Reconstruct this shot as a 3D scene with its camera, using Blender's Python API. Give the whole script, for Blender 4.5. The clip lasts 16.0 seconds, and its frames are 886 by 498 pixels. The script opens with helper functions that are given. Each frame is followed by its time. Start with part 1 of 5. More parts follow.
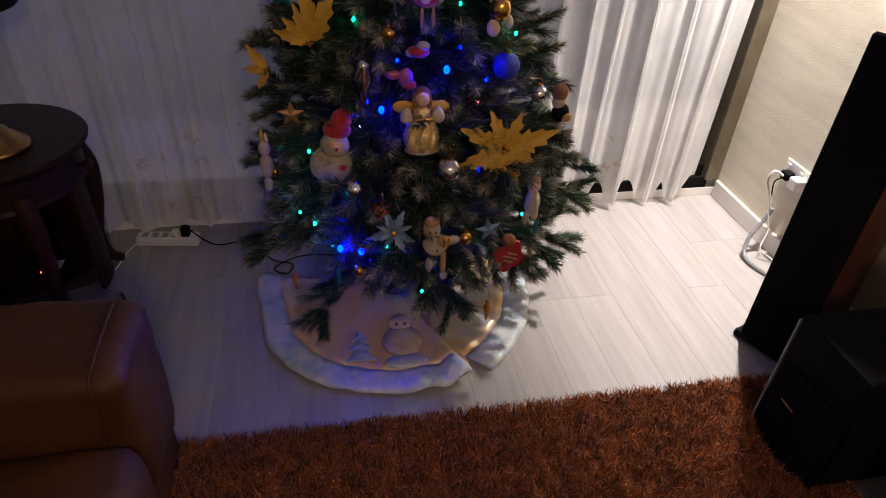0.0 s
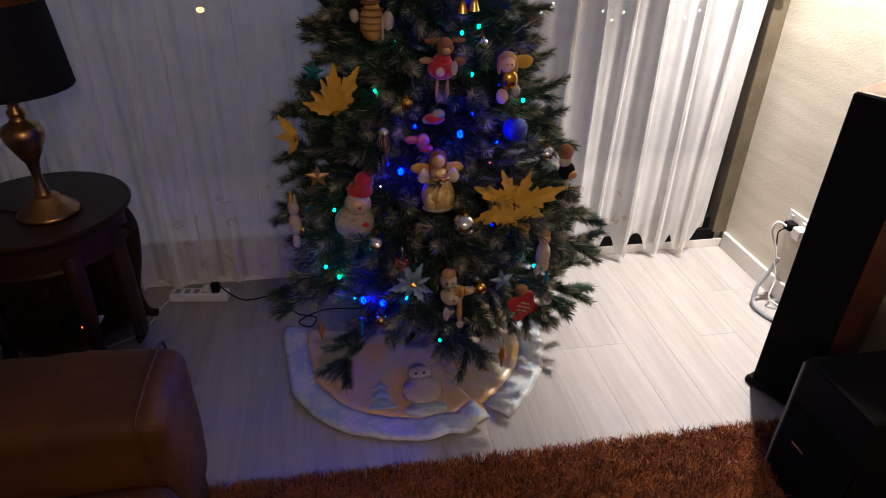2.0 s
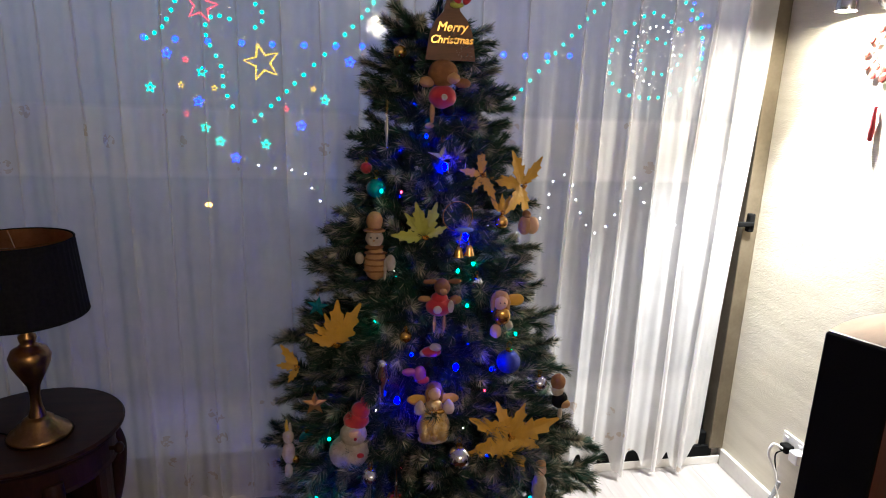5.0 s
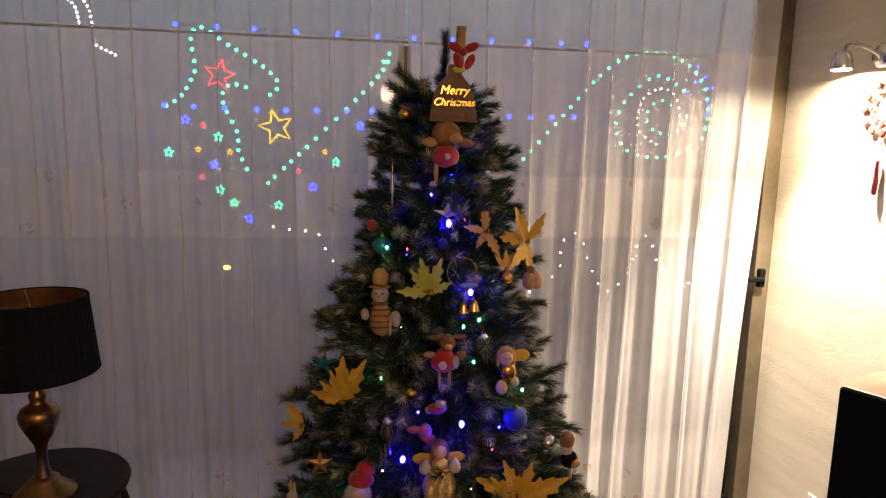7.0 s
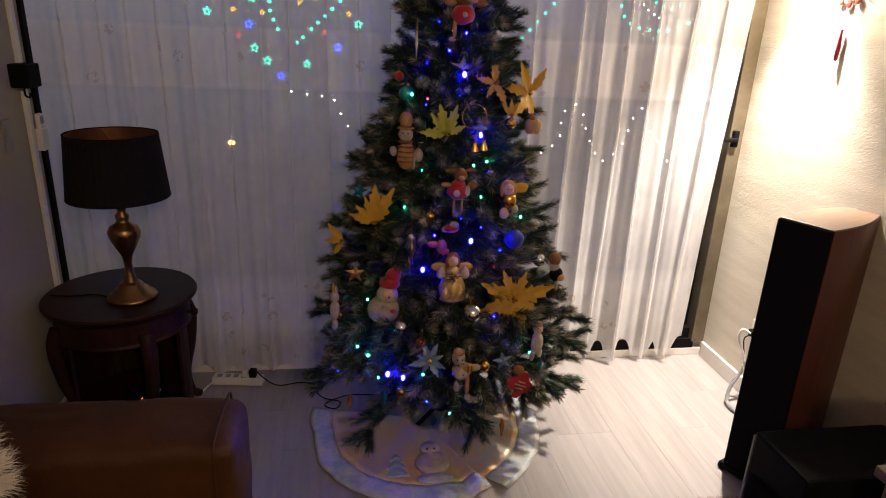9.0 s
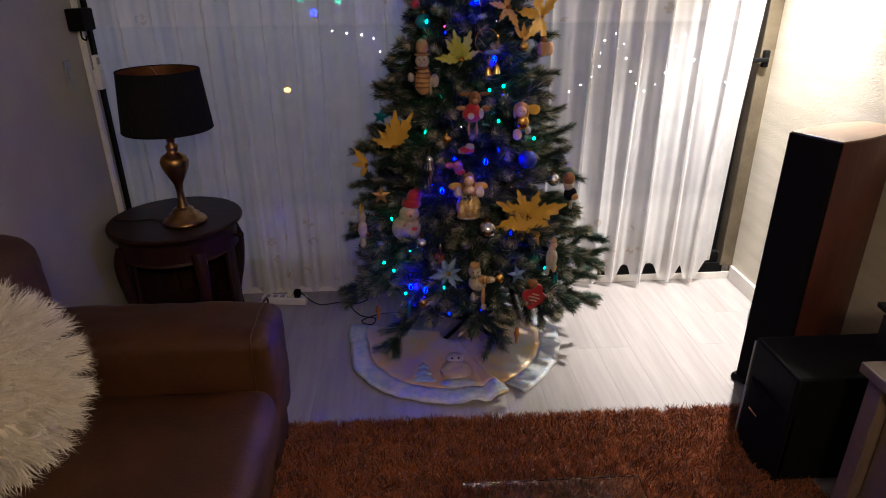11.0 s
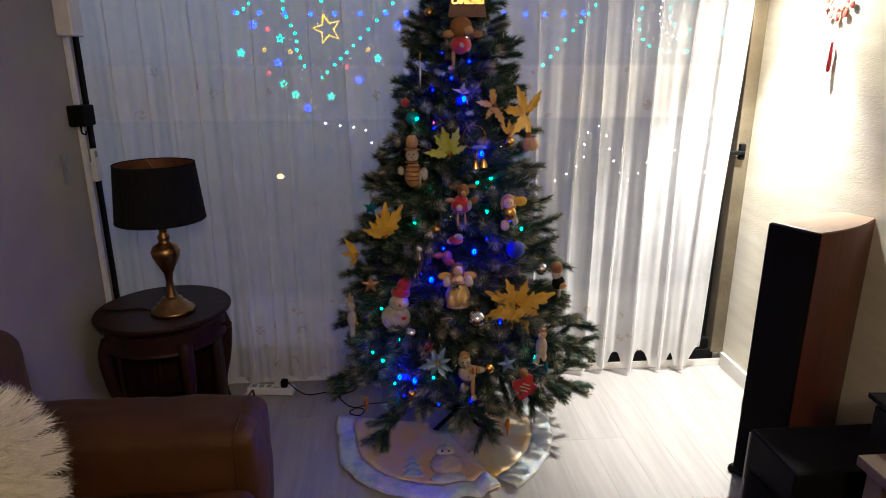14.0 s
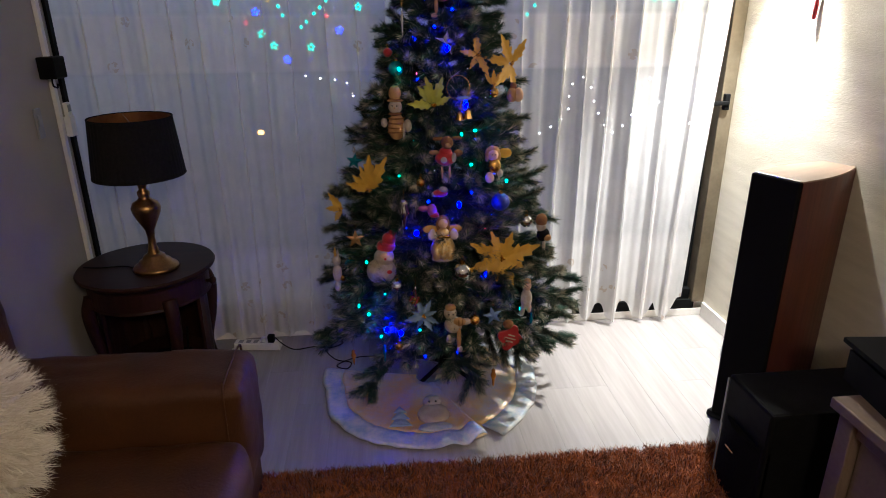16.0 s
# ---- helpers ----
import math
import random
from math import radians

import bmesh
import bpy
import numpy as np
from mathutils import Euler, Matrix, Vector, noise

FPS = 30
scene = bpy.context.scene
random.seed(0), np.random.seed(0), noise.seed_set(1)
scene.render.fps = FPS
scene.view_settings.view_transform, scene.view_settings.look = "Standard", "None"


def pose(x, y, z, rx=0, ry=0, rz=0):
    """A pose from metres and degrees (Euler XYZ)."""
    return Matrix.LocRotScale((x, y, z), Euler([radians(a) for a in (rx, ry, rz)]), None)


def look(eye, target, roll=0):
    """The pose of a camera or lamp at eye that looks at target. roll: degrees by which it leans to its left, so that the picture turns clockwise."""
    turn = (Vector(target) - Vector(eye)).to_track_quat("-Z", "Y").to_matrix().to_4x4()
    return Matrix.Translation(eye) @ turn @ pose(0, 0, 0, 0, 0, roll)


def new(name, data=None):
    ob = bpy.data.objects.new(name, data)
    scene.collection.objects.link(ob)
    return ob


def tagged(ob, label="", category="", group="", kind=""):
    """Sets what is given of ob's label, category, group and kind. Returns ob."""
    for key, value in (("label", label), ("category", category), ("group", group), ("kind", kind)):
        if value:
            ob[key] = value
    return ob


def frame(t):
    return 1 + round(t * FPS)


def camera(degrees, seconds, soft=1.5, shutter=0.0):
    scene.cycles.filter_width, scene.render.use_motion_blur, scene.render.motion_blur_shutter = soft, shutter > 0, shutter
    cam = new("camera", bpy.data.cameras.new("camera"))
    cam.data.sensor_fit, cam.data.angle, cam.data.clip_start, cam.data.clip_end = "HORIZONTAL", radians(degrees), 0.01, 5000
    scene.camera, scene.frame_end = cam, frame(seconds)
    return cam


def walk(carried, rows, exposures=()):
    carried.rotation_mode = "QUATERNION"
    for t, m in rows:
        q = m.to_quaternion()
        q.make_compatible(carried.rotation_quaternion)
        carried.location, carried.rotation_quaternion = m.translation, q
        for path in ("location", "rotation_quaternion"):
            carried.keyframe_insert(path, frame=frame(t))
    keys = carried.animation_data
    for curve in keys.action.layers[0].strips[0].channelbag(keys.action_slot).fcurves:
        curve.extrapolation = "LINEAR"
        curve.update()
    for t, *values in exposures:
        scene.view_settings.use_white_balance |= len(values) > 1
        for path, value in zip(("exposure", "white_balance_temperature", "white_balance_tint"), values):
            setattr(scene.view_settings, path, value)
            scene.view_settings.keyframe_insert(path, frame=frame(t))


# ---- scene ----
cam = camera(70.41, 16.0, soft=1.0)
ROWS = [
    (0.0, -0.0081, -0.0633, 1.5816, 53.983, -2.54, -10.294),
    (0.5, -0.0022, -0.1907, 1.6167, 58.804, -1.583, -10.57),
    (1.0, -0.0163, -0.1969, 1.6241, 58.936, -1.296, -10.241),
    (1.5, -0.0253, -0.1821, 1.6221, 58.024, -0.871, -9.343),
    (2.0, -0.0259, -0.172, 1.6338, 59.202, -0.996, -9.407),
    (2.5, -0.0308, -0.1676, 1.653, 61.911, -1.193, -9.78),
    (3.0, -0.0398, -0.1655, 1.6852, 65.278, -1.26, -9.964),
    (3.5, -0.0458, -0.1714, 1.7076, 68.152, -1.929, -9.788),
    (4.0, -0.0505, -0.1749, 1.7327, 70.822, -1.794, -9.512),
    (4.5, -0.0495, -0.1725, 1.7592, 73.108, -1.677, -9.713),
    (5.0, -0.0461, -0.1784, 1.7926, 75.848, -1.943, -9.866),
    (7.5, -0.0107, -0.2353, 1.7756, 81.54, -0.697, -7.948),
    (8.0, -0.0489, -0.3521, 1.7684, 80.763, -0.315, -7.566),
    (8.5, -0.1324, -0.5094, 1.7528, 73.491, -1.409, -8.738),
    (9.0, -0.1283, -0.6355, 1.7169, 70.893, -2.299, -8.207),
    (9.5, -0.0319, -0.7604, 1.7018, 65.864, -2.926, -5.49),
    (12.0, 0.0146, -0.8529, 1.6767, 66.694, 1.067, -3.068),
    (12.5, 0.015, -0.8463, 1.69, 69.836, 0.966, -3.493),
    (13.0, 0.0189, -0.841, 1.7067, 73.093, 0.445, -3.533),
    (13.5, 0.0194, -0.8479, 1.6964, 70.89, 0.619, -4.278),
    (14.0, 0.016, -0.85, 1.7112, 73.462, 0.16, -4.307),
    (14.5, 0.0161, -0.8485, 1.7386, 77.681, 0.007, -5.23),
    (15.0, 0.0226, -0.8483, 1.7658, 78.639, 0.039, -5.719),
    (15.5, 0.0218, -0.8438, 1.7231, 72.811, -0.024, -6.243),
    (16.0, 0.0131, -0.8491, 1.6979, 69.46, 0.302, -5.864),
]
walk(cam, [(t, pose(x, y, z, rx, ry, rz)) for t, x, y, z, rx, ry, rz in ROWS],
     [(0.0, -0.24, 6400, 12), (2.5, -0.18, 6300, 10), (3.0, -0.05, 6800, 8), (3.5, 0.05, 6200, 6), (5.0, 0.15, 5800, 4), (7.3, 0.05, 8100, 14), (8.0, 0.02, 8000, 14),
      (9.5, -0.11, 6550, 12), (12.0, 0.05, 6150, 9), (13.0, 0.10, 6350, 7), (14.5, 0.20, 5850, 2), (15.0, 0.22, 5750, 3), (16.0, 0.12, 5850, 4)])


# ---- world, lights ----
world = bpy.data.worlds.new("dusk")
scene.world = world
world.use_nodes = True
wn = world.node_tree.nodes
wn["Background"].inputs[0].default_value = (0.36, 0.38, 0.46, 1)
wn["Background"].inputs[1].default_value = 0.22

SPOT_POS = (1.79, 1.945, 2.10)
ld = bpy.data.lights.new("spot_beam", "SPOT")
ld.energy, ld.color, ld.spot_size, ld.spot_blend, ld.shadow_soft_size = 455, (1.0, 0.935, 0.88), radians(80), 0.95, 0.03
lo = new("spot_beam", ld)
lo.matrix_world = look(SPOT_POS, (1.68, 2.02, 0.0))
# unseen room light assumed behind the camera, tuned as warm fill
ad = bpy.data.lights.new("unseen_room_light", "POINT")
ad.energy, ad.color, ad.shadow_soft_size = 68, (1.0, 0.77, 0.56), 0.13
ao = new("unseen_room_light", ad)
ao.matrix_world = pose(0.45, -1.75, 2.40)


# ---- materials ----
def mat(name, c1, c2=None, rough=0.5, metal=0.0, scale=20.0, bump=0.0, bscale=None, spec=0.5, stretch=(1, 1, 1), sheen=0.0, island=False, coord="Object", detail=5.0, fine=0.25, random_ob=0.0):
    """A two-scale noise material: c1 to c2 by noise, a finer grain on top, and relief."""
    m = bpy.data.materials.new(name)
    m.use_nodes = True
    n, l = m.node_tree.nodes, m.node_tree.links
    b = n["Principled BSDF"]
    c2 = c2 or tuple(v * 0.75 for v in c1)
    tc = n.new("ShaderNodeTexCoord")
    mp = n.new("ShaderNodeMapping")
    mp.inputs["Scale"].default_value = stretch
    l.new(tc.outputs[coord], mp.inputs[0])
    big = n.new("ShaderNodeTexNoise")
    big.inputs["Scale"].default_value, big.inputs["Detail"].default_value = scale, detail
    l.new(mp.outputs[0], big.inputs["Vector"])
    small = n.new("ShaderNodeTexNoise")
    small.inputs["Scale"].default_value, small.inputs["Detail"].default_value = (bscale or scale * 8), 3
    l.new(mp.outputs[0], small.inputs["Vector"])
    ramp = n.new("ShaderNodeValToRGB")
    ramp.color_ramp.elements[0].position, ramp.color_ramp.elements[1].position = 0.3, 0.7
    ramp.color_ramp.elements[0].color, ramp.color_ramp.elements[1].color = (*c1, 1), (*c2, 1)
    add = n.new("ShaderNodeMath")
    add.operation = "MULTIPLY_ADD"
    sub = n.new("ShaderNodeMath")
    sub.operation = "SUBTRACT"
    l.new(small.outputs[0], sub.inputs[0])
    sub.inputs[1].default_value = 0.5
    l.new(sub.outputs[0], add.inputs[0])
    add.inputs[1].default_value = fine
    if island or random_ob:
        src = n.new("ShaderNodeNewGeometry" if island else "ShaderNodeObjectInfo").outputs["Random Per Island" if island else "Random"]
        mixr = n.new("ShaderNodeMath")
        mixr.operation = "MULTIPLY_ADD"
        s2 = n.new("ShaderNodeMath")
        s2.operation = "SUBTRACT"
        l.new(src, s2.inputs[0])
        s2.inputs[1].default_value = 0.5
        l.new(s2.outputs[0], mixr.inputs[0])
        mixr.inputs[1].default_value = 0.8 if island else random_ob
        l.new(big.outputs[0], mixr.inputs[2])
        l.new(mixr.outputs[0], add.inputs[2])
    else:
        l.new(big.outputs[0], add.inputs[2])
    l.new(add.outputs[0], ramp.inputs[0])
    l.new(ramp.outputs[0], b.inputs["Base Color"])
    b.inputs["Roughness"].default_value, b.inputs["Metallic"].default_value = rough, metal
    b.inputs["Specular IOR Level"].default_value = spec
    if sheen:
        b.inputs["Sheen Weight"].default_value = sheen
    if bump:
        bp = n.new("ShaderNodeBump")
        bp.inputs["Strength"].default_value, bp.inputs["Distance"].default_value = bump, 0.004
        l.new(small.outputs[0], bp.inputs["Height"])
        l.new(bp.outputs[0], b.inputs["Normal"])
    return m


def glow(name, color, strength):
    m = bpy.data.materials.new(name)
    m.use_nodes = True
    b = m.node_tree.nodes["Principled BSDF"]
    b.inputs["Base Color"].default_value = (*color, 1)
    b.inputs["Emission Color"].default_value = (*color, 1)
    b.inputs["Emission Strength"].default_value = strength
    return m


def glass(name, color=(1, 1, 1), rough=0.0):
    m = bpy.data.materials.new(name)
    m.use_nodes = True
    b = m.node_tree.nodes["Principled BSDF"]
    b.inputs["Base Color"].default_value = (*color, 1)
    b.inputs["Roughness"].default_value, b.inputs["Transmission Weight"].default_value = rough, 1.0
    b.inputs["IOR"].default_value = 1.45
    return m


def sheer(name):
    """Sheer voile: threads that scatter and pass light, gaps between them, closer weave in two bands with leaf sprigs."""
    m = bpy.data.materials.new(name)
    m.use_nodes = True
    n, l = m.node_tree.nodes, m.node_tree.links
    n.remove(n["Principled BSDF"])
    out = n["Material Output"]
    tc = n.new("ShaderNodeTexCoord")
    sx = n.new("ShaderNodeSeparateXYZ")
    l.new(tc.outputs["Object"], sx.inputs[0])
    ramp = n.new("ShaderNodeValToRGB")
    e = ramp.color_ramp.elements
    zs = n.new("ShaderNodeMath")
    zs.operation = "DIVIDE"
    zs.inputs[1].default_value = 2.5
    l.new(sx.outputs[2], zs.inputs[0])
    l.new(zs.outputs[0], ramp.inputs[0])
    stops = [(0.0, 0.74), (0.02, 0.68), (0.05, 0.65), (0.19, 0.62), (0.225, 0.48), (0.574, 0.46), (0.580, 0.62), (0.676, 0.61), (0.682, 0.45), (0.885, 0.44), (0.892, 0.34)]
    e[0].position, e[0].color = stops[0][0], (stops[0][1],) * 3 + (1,)
    e[1].position, e[1].color = stops[1][0], (stops[1][1],) * 3 + (1,)
    for p, v in stops[2:]:
        k = e.new(p)
        k.color = (v, v, v, 1)
    no = n.new("ShaderNodeTexNoise")
    no.inputs["Scale"].default_value, no.inputs["Detail"].default_value = 9, 6
    l.new(tc.outputs["Object"], no.inputs["Vector"])
    ma = n.new("ShaderNodeMath")
    ma.operation = "MULTIPLY_ADD"
    l.new(no.outputs[0], ma.inputs[0])
    ma.inputs[1].default_value = 0.16
    l.new(ramp.outputs[0], ma.inputs[2])
    fac = n.new("ShaderNodeMath")
    fac.operation = "SUBTRACT"
    fac.inputs[1].default_value = 0.08
    l.new(ma.outputs[0], fac.inputs[0])
    # embroidered sprigs inside the bands
    vo = n.new("ShaderNodeTexVoronoi")
    vo.inputs["Scale"].default_value = 7.5
    l.new(tc.outputs["Object"], vo.inputs["Vector"])
    lt = n.new("ShaderNodeMath")
    lt.operation = "LESS_THAN"
    lt.inputs[1].default_value = 0.2
    l.new(vo.outputs["Distance"], lt.inputs[0])
    band = n.new("ShaderNodeMath")
    band.operation = "GREATER_THAN"
    band.inputs[1].default_value = 0.57
    l.new(ramp.outputs[0], band.inputs[0])
    no2 = n.new("ShaderNodeTexNoise")
    no2.inputs["Scale"].default_value = 45
    l.new(tc.outputs["Object"], no2.inputs["Vector"])
    g2 = n.new("ShaderNodeMath")
    g2.operation = "GREATER_THAN"
    g2.inputs[1].default_value = 0.5
    l.new(no2.outputs[0], g2.inputs[0])
    mu = n.new("ShaderNodeMath")
    mu.operation = "MULTIPLY"
    l.new(lt.outputs[0], mu.inputs[0])
    l.new(band.outputs[0], mu.inputs[1])
    mu2 = n.new("ShaderNodeMath")
    mu2.operation = "MULTIPLY"
    l.new(mu.outputs[0], mu2.inputs[0])
    l.new(g2.outputs[0], mu2.inputs[1])
    cm = n.new("ShaderNodeMix")
    cm.data_type = "RGBA"
    cm.inputs["A"].default_value, cm.inputs["B"].default_value = (0.90, 0.88, 0.86, 1), (0.76, 0.66, 0.55, 1)
    l.new(mu2.outputs[0], cm.inputs["Factor"])
    di, tr = n.new("ShaderNodeBsdfDiffuse"), n.new("ShaderNodeBsdfTranslucent")
    l.new(cm.outputs["Result"], di.inputs[0])
    l.new(cm.outputs["Result"], tr.inputs[0])
    m1 = n.new("ShaderNodeMixShader")
    m1.inputs[0].default_value = 0.20
    l.new(di.outputs[0], m1.inputs[1])
    l.new(tr.outputs[0], m1.inputs[2])
    tp = n.new("ShaderNodeBsdfTransparent")
    m2 = n.new("ShaderNodeMixShader")
    l.new(fac.outputs[0], m2.inputs[0])
    l.new(tp.outputs[0], m2.inputs[1])
    l.new(m1.outputs[0], m2.inputs[2])
    l.new(m2.outputs[0], out.inputs[0])
    return m


M_WALLPAPER = mat("wallpaper", (0.62, 0.57, 0.46), (0.52, 0.47, 0.37), 0.8, scale=3, bscale=60, bump=0.42, stretch=(1, 1, 7), fine=0.3)
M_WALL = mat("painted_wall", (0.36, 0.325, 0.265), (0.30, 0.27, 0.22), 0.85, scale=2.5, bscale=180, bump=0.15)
M_CEIL = mat("ceiling_paint", (0.75, 0.74, 0.71), (0.70, 0.69, 0.66), 0.9, scale=2)
M_SKIRTING = mat("skirting_paint", (0.78, 0.75, 0.70), (0.66, 0.63, 0.58), 0.45, scale=6)
M_PLANK = mat("grey_oak_plank", (0.345, 0.315, 0.30), (0.265, 0.24, 0.225), 0.45, scale=4, bscale=30, stretch=(7, 0.45, 1), bump=0.03, fine=0.22, random_ob=0.20)
M_BRONZE = mat("bronze_frame", (0.19, 0.155, 0.105), (0.13, 0.105, 0.07), 0.45, 0.6, scale=8)
M_BLACK = mat("black_plastic", (0.004, 0.004, 0.004), (0.007, 0.007, 0.007), 0.6, scale=30, spec=0.05)
M_CLOTH = mat("grille_cloth", (0.005, 0.005, 0.005), (0.009, 0.008, 0.008), 0.95, scale=200, bump=0.3, spec=0.02)
M_CHERRY = mat("cherry_veneer", (0.115, 0.027, 0.011), (0.06, 0.013, 0.006), 0.42, scale=4, bscale=60, stretch=(8, 8, 0.6), fine=0.5)
# paler than the cabinet: light glancing off the top is put into the colour
M_TOPLIT = mat("veneer_lit_top", (0.24, 0.16, 0.11), (0.17, 0.11, 0.075), 0.32, scale=4, bscale=60, stretch=(8, 1, 1), fine=0.4)
M_DARKWOOD = mat("dark_mahogany", (0.034, 0.011, 0.006), (0.015, 0.0055, 0.0035), 0.5, scale=4, bscale=50, stretch=(1, 7, 1), fine=0.4, spec=0.15)
M_PALEWOOD = mat("limed_wood", (0.165, 0.115, 0.08), (0.11, 0.075, 0.052), 0.55, scale=5, bscale=60, stretch=(6, 1, 1), fine=0.5)
M_LEATHER = mat("tan_leather", (0.060, 0.0190, 0.0029), (0.034, 0.0106, 0.0018), 0.6, scale=5, bscale=110, bump=0.35, fine=0.3, spec=0.3)
M_BRASS = mat("antique_brass", (0.42, 0.24, 0.09), (0.24, 0.13, 0.05), 0.3, 1.0, scale=12, fine=0.3)
M_SHADE = mat("black_shade", (0.006, 0.006, 0.006), (0.012, 0.011, 0.010), 0.9, scale=90, bump=0.3, spec=0.15)
M_COPPER = mat("copper_lining", (0.50, 0.24, 0.10), (0.35, 0.15, 0.06), 0.35, 0.9, scale=20)
M_RUG = mat("rust_shag", (0.33, 0.092, 0.020), (0.085, 0.020, 0.006), 0.9, scale=16, island=True, spec=0.15, sheen=0.2)
M_FUR = mat("cream_fur", (0.88, 0.82, 0.70), (0.74, 0.66, 0.52), 0.9, scale=14, island=True, spec=0.2)
M_WHITEPL = mat("white_plastic", (0.74, 0.72, 0.68), (0.66, 0.64, 0.60), 0.4, scale=15)
M_GREYPL = mat("grey_plastic", (0.28, 0.28, 0.29), (0.22, 0.22, 0.23), 0.45, scale=15)
M_CHROME = mat("brushed_chrome", (0.72, 0.72, 0.72), (0.6, 0.6, 0.6), 0.22, 1.0, scale=30)
M_SHEER = sheer("sheer_voile")
M_GLASS = glass("window_glass")
M_ACRYL = glass("clear_glass_top", (0.93, 0.96, 0.95))
M_NEEDLE = mat("fir_needles", (0.007, 0.026, 0.015), (0.026, 0.062, 0.036), 0.6, scale=5, island=True, spec=0.3)
M_FROST = mat("frosted_needles", (0.115, 0.13, 0.09), (0.37, 0.335, 0.25), 0.75, scale=5, island=True, spec=0.2)
M_STEM = mat("branch_stem", (0.05, 0.035, 0.02), (0.03, 0.04, 0.02), 0.8, scale=40)
M_OUT = mat("balcony_concrete", (0.34, 0.32, 0.30), (0.26, 0.25, 0.24), 0.85, scale=3, bump=0.2)


# ---- mesh helpers ----
def empty(name, loc, label="", category="", group="", kind="", rz=0.0):
    ob = new(name)
    ob.empty_display_size = 0.05
    ob.matrix_world = pose(*loc, 0, 0, rz)
    return tagged(ob, label, category, group, kind)


def part(name, bm, material, parent=None, label="", smooth=False):
    me = bpy.data.meshes.new(name)
    bm.normal_update()
    bm.to_mesh(me)
    bm.free()
    for mm in (material if isinstance(material, (list, tuple)) else [material]):
        me.materials.append(mm)
    if smooth:
        for p in me.polygons:
            p.use_smooth = True
    ob = new(name, me)
    if parent is not None:
        ob.parent = parent
    return tagged(ob, label)


def raw(name, verts, faces, material, parent=None, label="", smooth=False, slots=None):
    me = bpy.data.meshes.new(name)
    me.from_pydata(verts, [], faces)
    for mm in (material if isinstance(material, (list, tuple)) else [material]):
        me.materials.append(mm)
    if slots is not None:
        me.polygons.foreach_set("material_index", slots)
    if smooth:
        me.polygons.foreach_set("use_smooth", [True] * len(me.polygons))
    me.update()
    ob = new(name, me)
    if parent is not None:
        ob.parent = parent
    return tagged(ob, label)


def box(c, s, bevel=0.0, bm=None, seg=2, m=None):
    bm = bm or bmesh.new()
    r = bmesh.ops.create_cube(bm, size=1.0, matrix=(m or Matrix()) @ Matrix.Translation(c) @ Matrix.Diagonal((*s, 1)))
    if bevel:
        vs = set(r["verts"])
        es = [e for e in bm.edges if e.verts[0] in vs and e.verts[1] in vs]
        bmesh.ops.bevel(bm, geom=es, offset=bevel, segments=seg, affect="EDGES", profile=0.5)
    return bm


def lathe(profile, seg=32, bm=None, m=None, squash=1.0):
    """A body of revolution round z from (radius, height) pairs, bottom first."""
    bm = bm or bmesh.new()
    m = m or Matrix()
    rings = []
    for r, z in profile:
        if r < 1e-5:
            rings.append([bm.verts.new(m @ Vector((0, 0, z)))])
        else:
            rings.append([bm.verts.new(m @ Vector((r * math.cos(2 * math.pi * k / seg), squash * r * math.sin(2 * math.pi * k / seg), z))) for k in range(seg)])
    for a, b in zip(rings, rings[1:]):
        for k in range(seg):
            k2 = (k + 1) % seg
            if len(a) == 1 and len(b) > 1:
                bm.faces.new((a[0], b[k2], b[k]))
            elif len(b) == 1 and len(a) > 1:
                bm.faces.new((a[k], a[k2], b[0]))
            elif len(a) > 1:
                bm.faces.new((a[k], a[k2], b[k2], b[k]))
    return bm


def smooth_path(pts, n=6):
    """Points along a smooth line through pts."""
    p = [Vector(q) for q in pts]
    out = []
    for i in range(len(p) - 1):
        a, b, c, d = p[max(i - 1, 0)], p[i], p[i + 1], p[min(i + 2, len(p) - 1)]
        for k in range(n):
            t = k / n
            out.append(0.5 * ((2 * b) + (c - a) * t + (2 * a - 5 * b + 4 * c - d) * t * t + (3 * b - a - 3 * c + d) * t ** 3))
    out.append(p[-1])
    return out


def tube(pts, r, seg=8, bm=None, r_end=None, n=6, caps=True):
    bm = bm or bmesh.new()
    p = smooth_path(pts, n) if n else [Vector(q) for q in pts]
    rings = []
    for i, q in enumerate(p):
        d = (p[min(i + 1, len(p) - 1)] - p[max(i - 1, 0)]).normalized()
        u = d.orthogonal().normalized() if i == 0 else (u - d * u.dot(d)).normalized()
        v = d.cross(u)
        rr = r if r_end is None else r + (r_end - r) * i / (len(p) - 1)
        rings.append([bm.verts.new(q + rr * (math.cos(2 * math.pi * k / seg) * u + math.sin(2 * math.pi * k / seg) * v)) for k in range(seg)])
    for a, b in zip(rings, rings[1:]):
        for k in range(seg):
            bm.faces.new((a[k], a[(k + 1) % seg], b[(k + 1) % seg], b[k]))
    if caps:
        bm.faces.new(rings[0][::-1])
        bm.faces.new(rings[-1])
    return bm


def ball(c, r, bm=None, u=16, v=10, scale=(1, 1, 1), m=None):
    bm = bm or bmesh.new()
    bmesh.ops.create_uvsphere(bm, u_segments=u, v_segments=v, radius=r, matrix=(m or Matrix()) @ Matrix.Translation(c) @ Matrix.Diagonal((*scale, 1)))
    return bm


